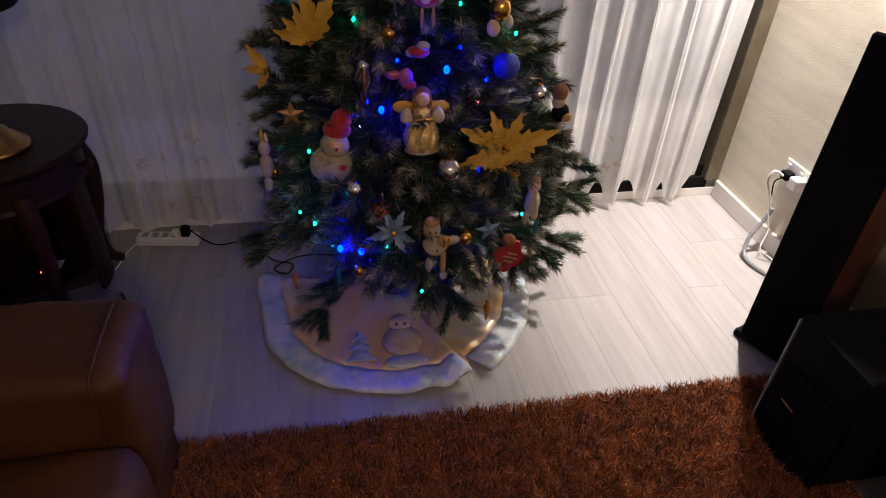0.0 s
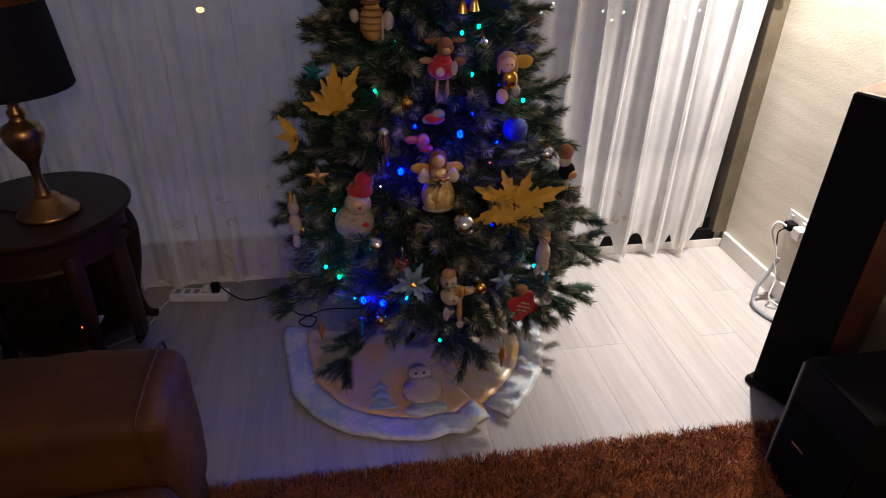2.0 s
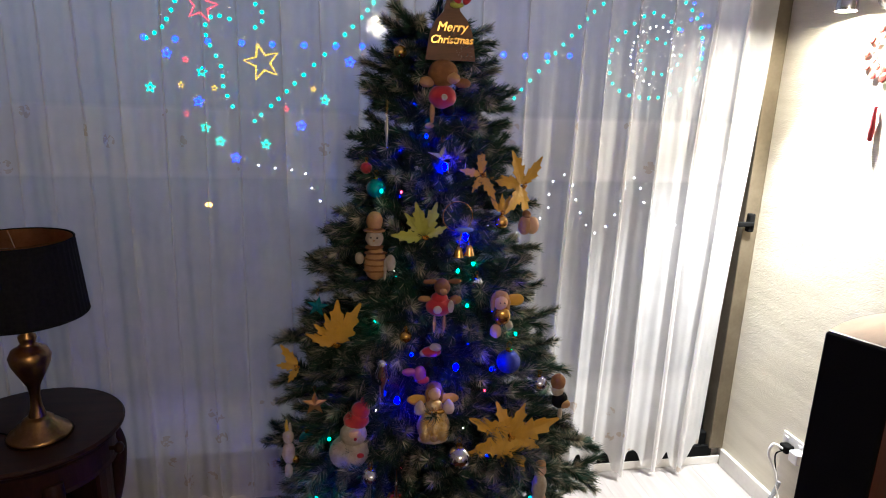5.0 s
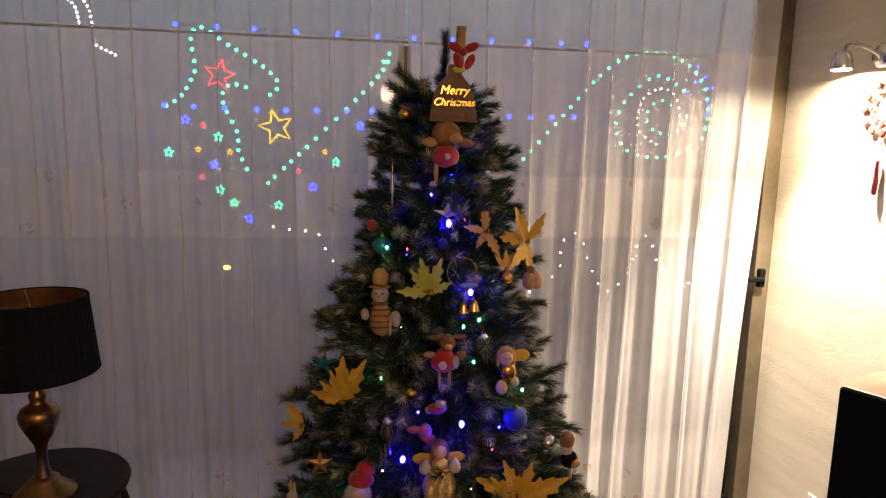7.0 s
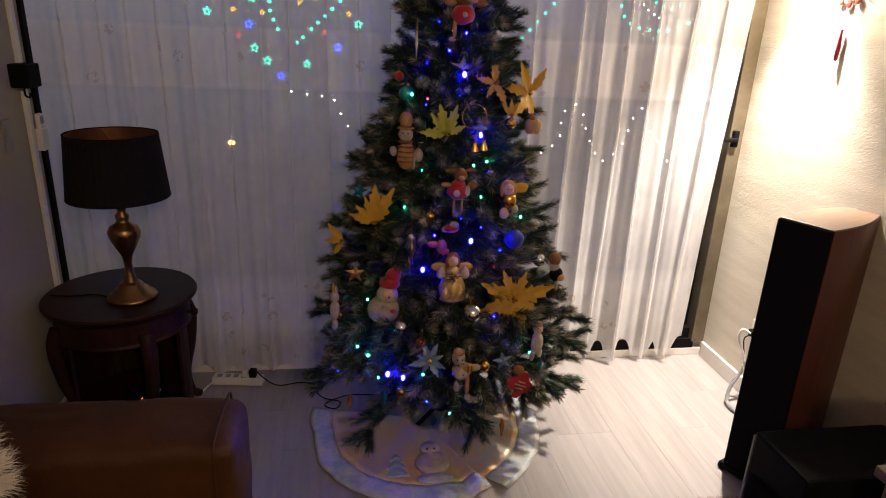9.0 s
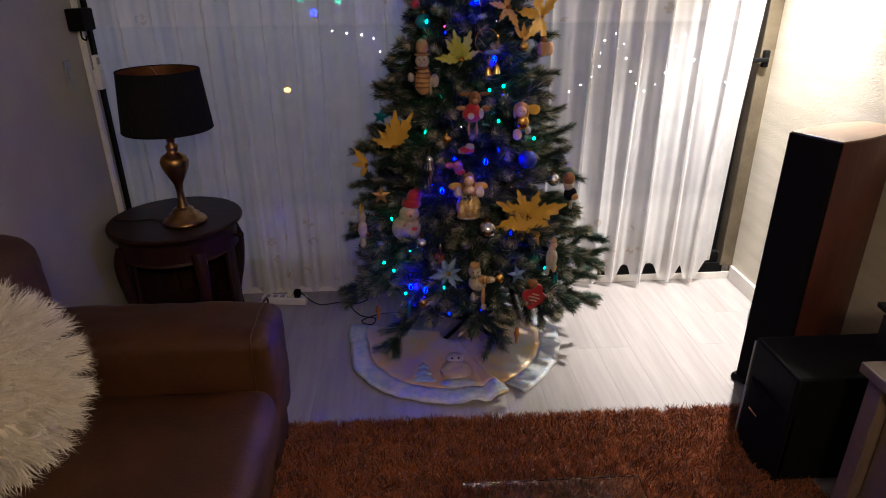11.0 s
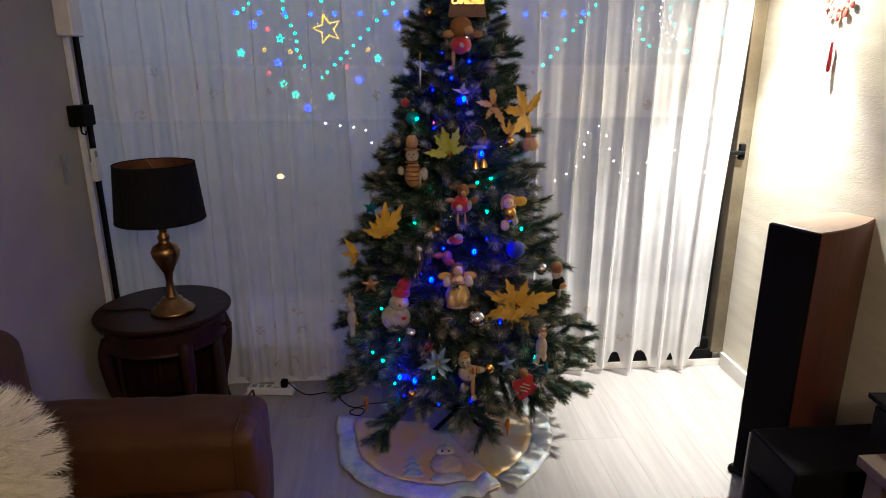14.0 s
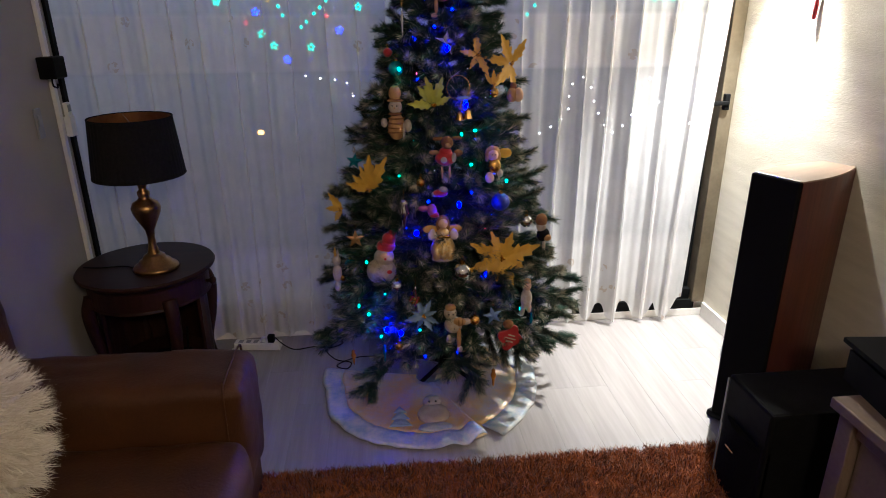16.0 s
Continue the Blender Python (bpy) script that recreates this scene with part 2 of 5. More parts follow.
def slab(outline, z0, z1, bm=None, m=None):
    """A flat body: an outline in x and y, from z0 to z1."""
    bm = bm or bmesh.new()
    m = m or Matrix()
    lo_v = [bm.verts.new(m @ Vector((x, y, z0))) for x, y in outline]
    hi_v = [bm.verts.new(m @ Vector((x, y, z1))) for x, y in outline]
    bm.faces.new(lo_v[::-1])
    bm.faces.new(hi_v)
    for k in range(len(outline)):
        k2 = (k + 1) % len(outline)
        bm.faces.new((lo_v[k], lo_v[k2], hi_v[k2], hi_v[k]))
    return bm


# ---- structure ----
XL, XR, YW, YB, ZC = -1.41, 1.89, 2.45, -2.6, 2.62
SUP = "structure"
floor = tagged(part("floor", box((0.17, -0.05, -0.065), (3.84, 5.4, 0.1)), M_OUT), "light grey oak laminate plank floor", "floor", kind=SUP)
tagged(part("wall_east", box((XR + 0.06, -0.05, 1.3), (0.12, 5.4, 2.8)), M_WALLPAPER), "cream wallpaper wall with fine horizontal texture", "wall", kind=SUP)
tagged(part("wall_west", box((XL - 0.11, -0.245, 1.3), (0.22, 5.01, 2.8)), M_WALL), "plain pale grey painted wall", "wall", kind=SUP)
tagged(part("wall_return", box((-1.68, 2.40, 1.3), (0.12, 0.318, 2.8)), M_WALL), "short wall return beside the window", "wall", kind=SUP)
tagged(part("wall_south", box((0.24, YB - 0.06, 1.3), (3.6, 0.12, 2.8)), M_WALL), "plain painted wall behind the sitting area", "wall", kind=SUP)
tagged(part("ceiling", box((0.17, -0.05, ZC + 0.05), (3.84, 5.3, 0.1)), M_CEIL), "white painted ceiling", "ceiling", kind=SUP)
# low sill wall with its skirting under the glass, header above
tagged(part("wall_north", box((0.135, YW + 0.01, 0.045), (3.51, 0.13, 0.09), 0.004), M_SKIRTING), "low white painted sill under the window", "sill", kind=SUP)
tagged(part("trim", box((0.135, 2.376, 0.022), (3.5, 0.018, 0.044), 0.003), M_SKIRTING), "white skirting below the window", "skirting", kind=SUP)
tagged(part("baseboard", box((XR - 0.008, -0.12, 0.045), (0.016, 4.95, 0.09), 0.004), M_SKIRTING), "white painted skirting along the papered wall", "skirting", kind=SUP)
tagged(part("baseboard", box((XL + 0.008, -0.12, 0.045), (0.016, 4.95, 0.09), 0.004), M_SKIRTING), "white painted skirting along the plain wall", "skirting", kind=SUP)

# window: bronze frame, two sliding leaves, a translucent transom above
win = empty("window_1", (0, YW, 0), "full-height sliding window with bronze aluminium frame", "window", kind=SUP)
part("window_frame", box((XR - 0.038, -0.02, 1.32), (0.074, 0.14, 2.46), 0.004), M_BRONZE, win, "bronze aluminium jamb")
# same frame as the right jamb; its shadow is painted in as black
part("window_frame", box((-1.592, 0.01, 1.32), (0.054, 0.10, 2.46), 0.004), M_BLACK, win, "aluminium jamb blackened for its shadow")
part("window_frame", box((0.135, 0.0, 0.125), (3.40, 0.10, 0.07), 0.004), M_BLACK, win, "dark bottom track")
part("window_frame", box((0.135, 0.03, 2.235), (3.40, 0.012, 0.008)), M_GREYPL, win, "slim pale transom bar")
part("window_frame", box((0.135, 0.01, 2.575), (3.40, 0.10, 0.06), 0.004), M_BRONZE, win)
# dark strip stands in for the gap that shows under the hem
part("window_frame", box((0.135, -0.074, 0.074), (3.40, 0.014, 0.058), 0.002), M_BLACK, win, "dark strip above the skirting, standing in for the gap")
part("mullion", box((0.215, 0.012, 1.178), (0.05, 0.06, 2.07), 0.004), M_BRONZE, win)
for x0, x1 in ((-1.564, 0.189), (0.241, XR - 0.056)):
    g = part("pane", box(((x0 + x1) / 2, 0.03, 1.178), (x1 - x0, 0.006, 2.07)), M_GLASS, win)
    g.visible_shadow = False
g = part("transom_pane", box((0.135, 0.03, 2.396), (3.39, 0.006, 0.295)), glass("tinted_glass", (0.82, 0.93, 1.0)), win, "pale blue transom pane")
g.visible_shadow = False
# black strips stand in for the darkness in the gaps beside the curtains
part("dark_gap_strip", box((XR - 0.092, 0.0, 1.178), (0.034, 0.03, 2.03), 0.003), M_BLACK, win, "black strip put into the dark gap beside the curtain")
part("dark_gap_strip", box((-1.53, 0.0, 1.178), (0.06, 0.03, 2.06), 0.003), M_BLACK, win, "black strip put into the dark gap beside the curtain")
# the recess's darkness is put in as a black strip at the wall's end
tagged(part("recess_dark_strip", box((XL + 0.007, 2.232, 1.30), (0.014, 0.036, 2.5), 0.002), M_BLACK), "black strip standing in for the dark window recess", "trim", kind=SUP)
part("latch", box((XR - 0.05, -0.098, 1.255), (0.03, 0.03, 0.085), 0.006, box((XR - 0.085, -0.112, 1.25), (0.085, 0.02, 0.022), 0.005)), M_BLACK, win, "black window latch handle")


def curtain(name, x0, x1, gap, folds, lap, deep, sway, scallop, label, seed):
    """A hanging sheer: loose spans between gathered folds, each (x at the top, x at the hem, half-width), in which the cloth doubles over."""
    rnd = random.Random(seed)
    nz, ztop = 30, 2.56
    ph = [rnd.uniform(0, 6.28) for _ in range(6)]
    depth = [deep * rnd.uniform(0.8, 1.2) for _ in folds]
    verts, w1 = [], 0
    for j in range(nz + 1):
        f = j / nz
        row = []
        x = x0
        for (xt, xb, hw), dp in zip(folds, depth):
            c = xb + (xt - xb) * f + 0.006 * math.sin(5 * f + 9 * xt + ph[0])
            w = hw * (0.72 + 0.40 * (1 - f))
            for k in range(14):
                row.append((x + (c - w - x) * k / 14, 0.0))
            for k in range(22):
                th = k / 22
                row.append((c - w + 2 * w * th + lap * w * math.sin(2 * math.pi * th), -dp * w * math.sin(math.pi * th) ** 2))
            x = c + w
        x_end = x1 - gap * (1 - f)
        row += [(x + (x_end - x) * k / 14, 0.0) for k in range(15)]
        w1 = len(row)
        for xx, yy in row:
            a = sway * (0.6 + 0.4 * (1 - f))
            y = yy + a * math.sin(23 * xx + ph[1]) + 0.6 * a * math.sin(51 * xx + ph[2] + 0.8 * f) + 0.25 * a * math.sin(118 * xx + ph[4])
            near = min(abs(xx - q[1]) / (1.5 * q[2] + 0.008) for q in folds)
            hem = 0.028 + scallop * (1 - math.exp(-near ** 4)) + 0.005 * math.sin(31 * xx + ph[3])
            verts.append((xx + 0.003 * math.sin(7 * f + 30 * xx), y, hem + (ztop - hem) * f))
    faces = [(j * w1 + i, j * w1 + i + 1, (j + 1) * w1 + i + 1, (j + 1) * w1 + i) for j in range(nz) for i in range(w1 - 1)]
    ob = raw(name, verts, faces, M_SHEER, None, smooth=True)
    ob.location = (0, 2.325, 0)
    return tagged(ob, label, "curtain", "sheer curtains")


curtain("sheer_curtain", -1.50, 0.205, 0.0, [(-1.43, -1.42, 0.030), (-1.30, -1.28, 0.026), (-1.17, -1.15, 0.018), (-1.04, -1.05, 0.022), (-0.93, -0.92, 0.030), (-0.79, -0.78, 0.026), (-0.63, -0.66, 0.024), (-0.50, -0.52, 0.016), (-0.385, -0.39, 0.016), (-0.22, -0.21, 0.022), (-0.08, -0.06, 0.024), (0.06, 0.08, 0.020), (0.165, 0.165, 0.014)], 0.60, 0.80, 0.015, 0.03, "white sheer curtain with woven leaf bands, softly pleated", 3)
curtain("sheer_curtain", 0.215, XR - 0.085, 0.075, [(0.26, 0.27, 0.014), (0.38, 0.40, 0.012), (0.53, 0.56, 0.016), (0.712, 0.75, 0.018), (0.942, 0.93, 0.027), (1.05, 1.05, 0.010), (1.19, 1.16, 0.023), (1.33, 1.30, 0.021), (1.515, 1.48, 0.034), (1.66, 1.62, 0.034)], 0.68, 1.4, 0.010, 0.105, "white sheer curtain in deep folds lit by the wall spot", 8)
rail = empty("curtain_rail", (0.24, 2.325, 2.575), "slim white curtain rail below the ceiling", "curtain rail")
part("track", box((-0.1, 0, 0), (3.4, 0.03, 0.025), 0.004), M_WHITEPL, rail)
for xx in (-1.5, -0.5, 0.5, 1.5):
    part("bracket", box((xx, 0, 0.029), (0.03, 0.02, 0.033)), M_WHITEPL, rail)

# outside: wires for the light figures, dusk beyond
for yy in (2.75, 4.5):
    lw = empty("hanging_wire", (0.6, yy, 0), "thin wire strung between posts outside", "wire", "wires outside")
    part("wire", tube([(-4.4, 0, 2.76), (4.4, 0, 2.76)], 0.0012, 4, n=0), M_GREYPL, lw)
    for xx in (-4.4, 4.4):
        part("post", tube([(xx, 0, -29.0), (xx, 0, 2.8)], 0.02, 8, n=0), M_GREYPL, lw)
M_DUSK = glow("dusk_distance", (0.345, 0.38, 0.50), 0.31)
# sky above; the glow is darkened downwards to dim the lower curtain
dn, dl = M_DUSK.node_tree.nodes, M_DUSK.node_tree.links
dtc, dsx, dmr, drp = dn.new("ShaderNodeTexCoord"), dn.new("ShaderNodeSeparateXYZ"), dn.new("ShaderNodeMapRange"), dn.new("ShaderNodeValToRGB")
dl.new(dtc.outputs["Object"], dsx.inputs[0])
dl.new(dsx.outputs[2], dmr.inputs["Value"])
dmr.inputs["From Min"].default_value, dmr.inputs["From Max"].default_value = -30, 20
dl.new(dmr.outputs[0], drp.inputs[0])
de = drp.color_ramp.elements
de[0].position, de[0].color = 0.1, (0.07, 0.062, 0.065, 1)
de[1].position, de[1].color = 0.95, (0.72, 0.76, 0.95, 1)
for p, c in ((0.38, (0.14, 0.145, 0.21, 1)), (0.62, (0.34, 0.365, 0.51, 1))):
    de.new(p).color = c
dl.new(drp.outputs[0], dn["Principled BSDF"].inputs["Emission Color"])
tagged(part("backdrop", box((0, 60, 5), (160, 0.2, 70)), M_DUSK), "hazy blue dusk in the distance", "backdrop", kind=SUP)

# assumed ceiling fixture, added out of view for the unseen room light
cl = empty("assumed_ceiling_lamp", (0.45, -1.75, ZC), "assumed round white ceiling lamp, added out of view", "ceiling lamp")
part("housing", lathe([(0.0, -0.06), (0.19, -0.06), (0.20, -0.05), (0.20, 0.0), (0.0, 0.0)], 36), M_WHITEPL, cl)

# ---- rug ----
RX0, RX1, RY0, RY1 = -0.52, 1.42, -1.35, 1.165


def shag(name, patches, parent, material, length, width, lean, seed, comb, tuft):
    """Loose pile: bent blades on points with normals, combed into tufts of about the size tuft."""
    rnd = random.Random(seed)
    verts, faces = [], []
    for p, nrm in patches:
        nrm = (nrm + comb * noise.noise_vector(p / tuft)).normalized()
        a = rnd.uniform(0, 6.283)
        side = Vector((math.cos(a), math.sin(a), 0))
        t1 = nrm.cross(side).normalized()
        t2 = nrm.cross(t1)
        b = rnd.uniform(0, 6.283)
        out = (math.cos(b) * t1 + math.sin(b) * t2) * lean * rnd.uniform(0.3, 1.2)
        ln = length * rnd.uniform(0.6, 1.15)
        wv = t1 * width * rnd.uniform(0.6, 1.3)
        mid = p + (nrm * 0.6 + out * 0.35) * ln
        tip = p + (nrm * 0.85 + out * 1.1) * ln
        k = len(verts)
        verts += [p - wv, p + wv, mid + wv * 0.8, mid - wv * 0.8, tip]
        faces += [(k, k + 1, k + 2, k + 3), (k + 3, k + 2, k + 4)]
    return raw(name, verts, faces, material, parent)


rug = empty("shag_rug", (0, 0, 0), "rust brown shaggy rug on the plank floor", "rug")
part("backing", box(((RX0 + RX1) / 2, (RY0 + RY1) / 2, 0.006), (RX1 - RX0, RY1 - RY0, 0.012), 0.003), M_RUG, rug)
rr = random.Random(4)
pts = []
for _ in range(85000):
    yy = RY1 - (RY1 - RY0) * rr.random() ** 1.5
    pts.append((Vector((rr.uniform(RX0, RX1), yy, 0.011)), Vector((0, 0, 1))))
for _ in range(2600):
    pts.append((Vector((rr.uniform(RX0, RX1), RY1 - rr.uniform(0, 0.008), 0.012)), Vector((0, 0.75, 0.66))))
pile = shag("pile", pts, rug, M_RUG, 0.044, 0.0016, 0.75, 5, 1.1, 0.045)
tagged(pile, kind="stuff")

# ---- sofa ----
sofa = empty("leather_sofa", (0, 0, 0), "tan brown leather sofa with padded arm and creased seat", "sofa")


def cushion(c, s, bevel, puff, seed, cuts=14):
    """A padded block: rounded edges, swollen faces, slight creases."""
    bm = box((0, 0, 0), s, bevel, seg=4)
    bmesh.ops.subdivide_edges(bm, edges=[e for e in bm.edges if e.calc_length() > min(s) * 0.3], cuts=cuts, use_grid_fill=True)
    for v in bm.verts:
        f = [max(0.0, 1 - (2 * v.co[k] / s[k]) ** 2) for k in range(3)]
        for k in range(3):
            i, j = (k + 1) % 3, (k + 2) % 3
            if abs(v.co[k]) > s[k] * 0.4:
                v.co[k] += math.copysign(puff * (f[i] * f[j]) ** 0.5, v.co[k])
        v.co += Vector(noise.noise_vector(v.co * 9 + Vector((seed, 0, 0)))) * 0.008 + Vector(noise.noise_vector(v.co * 26 + Vector((seed, 5, 0)))) * 0.0035
        v.co += Vector(c)
    return bm


part("arm", cushion((-0.925, 1.03, 0.40), (0.93, 0.28, 0.41), 0.038, 0.016, 1), M_LEATHER, sofa, smooth=True)
for xx in (-0.505, -1.36):
    lp = [(xx, 0.885, 0.21), (xx, 0.876, 0.40), (xx, 0.884, 0.585), (xx, 0.92, 0.617), (xx, 1.03, 0.624), (xx, 1.14, 0.617), (xx, 1.178, 0.585), (xx, 1.185, 0.40), (xx, 1.175, 0.21)]
    part("piping", tube(lp, 0.004, 6, n=3), M_LEATHER, sofa, smooth=True)
part("arm_base", box((-0.935, 1.06, 0.13), (0.90, 0.25, 0.24), 0.02), M_LEATHER, sofa, smooth=False)
part("seat_cushion", cushion((-0.83, 0.40, 0.33), (0.77, 0.96, 0.20), 0.05, 0.025, 2), M_LEATHER, sofa, smooth=True)
part("seat_base", box((-0.88, -0.1, 0.135), (0.80, 1.98, 0.20), 0.02), M_LEATHER, sofa)
part("seat_cushion", cushion((-0.83, -0.58, 0.33), (0.77, 0.96, 0.20), 0.05, 0.025, 3), M_LEATHER, sofa, smooth=True)
part("backrest", cushion((-1.275, 0.065, 0.57), (0.23, 2.02, 0.72), 0.085, 0.03, 4), M_LEATHER, sofa, smooth=True)
for xx, yy in ((-0.5, 1.1), (-1.3, 1.1), (-0.5, -1.0), (-1.3, -1.0)):
    part("foot", lathe([(0.0, 0.0), (0.02, 0.0), (0.025, 0.04), (0.0, 0.04)], 12, m=Matrix.Translation((xx, yy, 0))), M_DARKWOOD, sofa)

# ---- side table and lamp ----
TX, TY, TZ = -1.085, 1.985, 0.62
tab = empty("side_table", (TX, TY, 0), "round dark mahogany side table with drawer and curved legs", "side table")
part("tabletop", lathe([(0.0, 0.588), (0.27, 0.588), (0.285, 0.594), (0.298, 0.604), (0.30, 0.612), (0.294, 0.62), (0.0, 0.62)], 64), M_DARKWOOD, tab, smooth=False)
part("apron", lathe([(0.0, 0.47), (0.25, 0.47), (0.268, 0.478), (0.262, 0.49), (0.262, 0.57), (0.275, 0.588), (0.0, 0.588)], 64), M_DARKWOOD, tab)
part("shelf", lathe([(0.0, 0.115), (0.21, 0.115), (0.22, 0.125), (0.21, 0.137), (0.0, 0.137)], 48), M_DARKWOOD, tab)
for k in range(4):
    a = radians(45 + 90 * k - 10)
    ca, sa = math.cos(a), math.sin(a)
    part("leg", tube([(0.25 * ca, 0.25 * sa, 0.52), (0.275 * ca, 0.275 * sa, 0.44), (0.262 * ca, 0.262 * sa, 0.3), (0.232 * ca, 0.232 * sa, 0.16), (0.25 * ca, 0.25 * sa, 0.05), (0.29 * ca, 0.29 * sa, 0.012)], 0.034, 10, r_end=0.017), M_DARKWOOD, tab, smooth=True)
# curved panel, added to keep window light from under the table
bm = bmesh.new()
bk = [(math.cos(radians(a)), math.sin(radians(a))) for a in range(-15, 226, 10)]
slab([(0.24 * c, 0.24 * q) for c, q in bk] + [(0.225 * c, 0.225 * q) for c, q in bk[::-1]], 0.03, 0.47, bm)
part("back_panel", bm, M_DARKWOOD, tab, "curved panel added to block window light under the table")
kn = Matrix.Translation((0.255, -0.02, 0.53)) @ pose(0, 0, 0, 0, 90, 0)
part("knob", lathe([(0.008, 0), (0.008, 0.02), (0.019, 0.03), (0.021, 0.04), (0.012, 0.05), (0.0, 0.052)], 16, m=kn), M_DARKWOOD, tab, smooth=True)

LX, LY = -1.02, 1.92
lamp = empty("table_lamp", (LX, LY, TZ), "antique brass table lamp with black pleated drum shade", "table lamp")
part("base", lathe([(0.0, 0.0), (0.094, 0.0), (0.098, 0.008), (0.092, 0.018), (0.072, 0.028), (0.068, 0.04), (0.05, 0.05), (0.046, 0.064), (0.030, 0.075), (0.0, 0.075)], 40), M_BRASS, lamp, smooth=True)
part("stem", lathe([(0.028, 0.07), (0.018, 0.11), (0.015, 0.15), (0.02, 0.185), (0.04, 0.225), (0.058, 0.265), (0.062, 0.29), (0.052, 0.312), (0.03, 0.325), (0.022, 0.335), (0.026, 0.348), (0.026, 0.36), (0.015, 0.37), (0.018, 0.385), (0.024, 0.40), (0.016, 0.415), (0.012, 0.45), (0.0, 0.45)], 32), M_BRASS, lamp, smooth=True)
bm = bmesh.new()
SEG, Z0, Z1, R0_, R1_ = 96, 0.435, 0.680, 0.186, 0.164
rows_ = []
for z, r in ((Z0, R0_), ((Z0 + Z1) / 2, (R0_ + R1_) / 2), (Z1, R1_)):
    rows_.append([bm.verts.new(((r + 0.0016 * (k % 2)) * math.cos(2 * math.pi * k / SEG), (r + 0.0016 * (k % 2)) * math.sin(2 * math.pi * k / SEG), z)) for k in range(SEG)])
for a, b in zip(rows_, rows_[1:]):
    for k in range(SEG):
        bm.faces.new((a[k], a[(k + 1) % SEG], b[(k + 1) % SEG], b[k]))
shade = part("shade", bm, M_SHADE, lamp, "black pleated fabric drum shade")
part("lining", lathe([(R0_ - 0.005, Z0 + 0.001), (R1_ - 0.005, Z1 - 0.001)], 64), M_COPPER, shade, "copper coloured shade lining", smooth=True)
part("rim", tube([(R1_ * math.cos(a), R1_ * math.sin(a), Z1) for a in [2 * math.pi * k / 40 for k in range(41)]], 0.003, 6, n=0), M_SHADE, shade)
part("rim", tube([(R0_ * math.cos(a), R0_ * math.sin(a), Z0) for a in [2 * math.pi * k / 40 for k in range(41)]], 0.003, 6, n=0), M_SHADE, shade)
bm = bmesh.new()
for k in range(3):
    a = 2 * math.pi * k / 3
    tube([(0, 0, Z1 - 0.03), (R1_ * math.cos(a), R1_ * math.sin(a), Z1 - 0.004)], 0.002, 6, bm, n=0)
tube([(0, 0, 0.41), (0, 0, Z1 - 0.03)], 0.004, 6, bm, n=0)
part("spider", bm, M_BRASS, lamp)

# ---- tower loudspeaker, subwoofer ----
spk = empty("tower_loudspeaker", (1.481, 1.302, 0), "tall black loudspeaker with cherry veneer sides", "loudspeaker", rz=24.2 - 90)
# local frame: +y runs back into the cabinet, x across the front
H = 1.12


def spk_outline(w0, w1, depth, n=10, inset=0.0):
    left, right = [], []
    for k in range(n + 1):
        f = k / n
        w = (w0 + (w1 - w0) * f ** 2 + 0.035 * math.sin(math.pi * min(1, f * 0.95))) / 2 - inset
        left.append((-w, depth * f * (1 - inset) + inset))
        right.append((w, depth * f * (1 - inset) + inset))
    return right + left[::-1]


ol = spk_outline(0.195, 0.12, 0.41)
part("cabinet", slab([(x, y + 0.02) for x, y in ol], 0.035, H - 0.006), M_CHERRY, spk, "cherry veneer cabinet with bowed sides", smooth=False)
part("top_panel", slab([(x * 0.985, y * 0.99 + 0.014) for x, y in ol], H - 0.006, H), M_TOPLIT, spk, "top panel with the glancing lamplight put into its colour")
part("front_grille", box((0, 0.008, 0.575), (0.196, 0.026, 1.085), 0.006), M_CLOTH, spk, "black cloth grille")
part("trim_strip", box((0, 0.012, H - 0.001), (0.186, 0.012, 0.004)), M_CHROME, spk)
part("plinth", box((0, 0.21, 0.022), (0.23, 0.44, 0.026), 0.006), M_BLACK, spk)
for xx, yy in ((-0.105, 0.01), (0.105, 0.01), (-0.105, 0.41), (0.105, 0.41)):
    part("foot", lathe([(0.0, 0.0), (0.016, 0.0), (0.02, 0.006), (0.018, 0.022), (0.0, 0.024)], 14, m=Matrix.Translation((xx, yy, 0))), M_BLACK, spk)

sub = empty("subwoofer", (1.24, 0.90, 0.0), "black cube subwoofer with curved front and silver edge", "subwoofer")
SW, SD, SH = 0.27, 0.50, 0.45
part("cabinet", box((SD / 2 + 0.02, 0, SH / 2 + 0.015), (SD, SW, SH - 0.02), 0.012), M_BLACK, sub)
arc = [(0.03 - 0.035 * math.cos(math.pi * (f - 0.5)), (f - 0.5) * SW) for f in [k / 12 for k in range(13)]]
part("front_baffle", slab(arc + [(0.04, SW / 2), (0.04, -SW / 2)], 0.02, 0.30), M_CLOTH, sub, "bowed cloth front")
part("badge", box((-0.006, 0.02, 0.21), (0.004, 0.05, 0.008)), M_CHROME, sub, "small silver badge bar")
part("edge_strip", box((0.016, SW / 2 - 0.006, 0.23), (0.004, 0.004, 0.42)), M_GREYPL, sub, "thin silver edge strip")
for xx, yy in ((0.06, -0.1), (0.06, 0.1), (0.46, -0.1), (0.46, 0.1)):
    part("foot", lathe([(0.0, 0.0), (0.02, 0.0), (0.02, 0.028), (0.0, 0.028)], 12, m=Matrix.Translation((xx, yy, 0))), M_BLACK, sub)

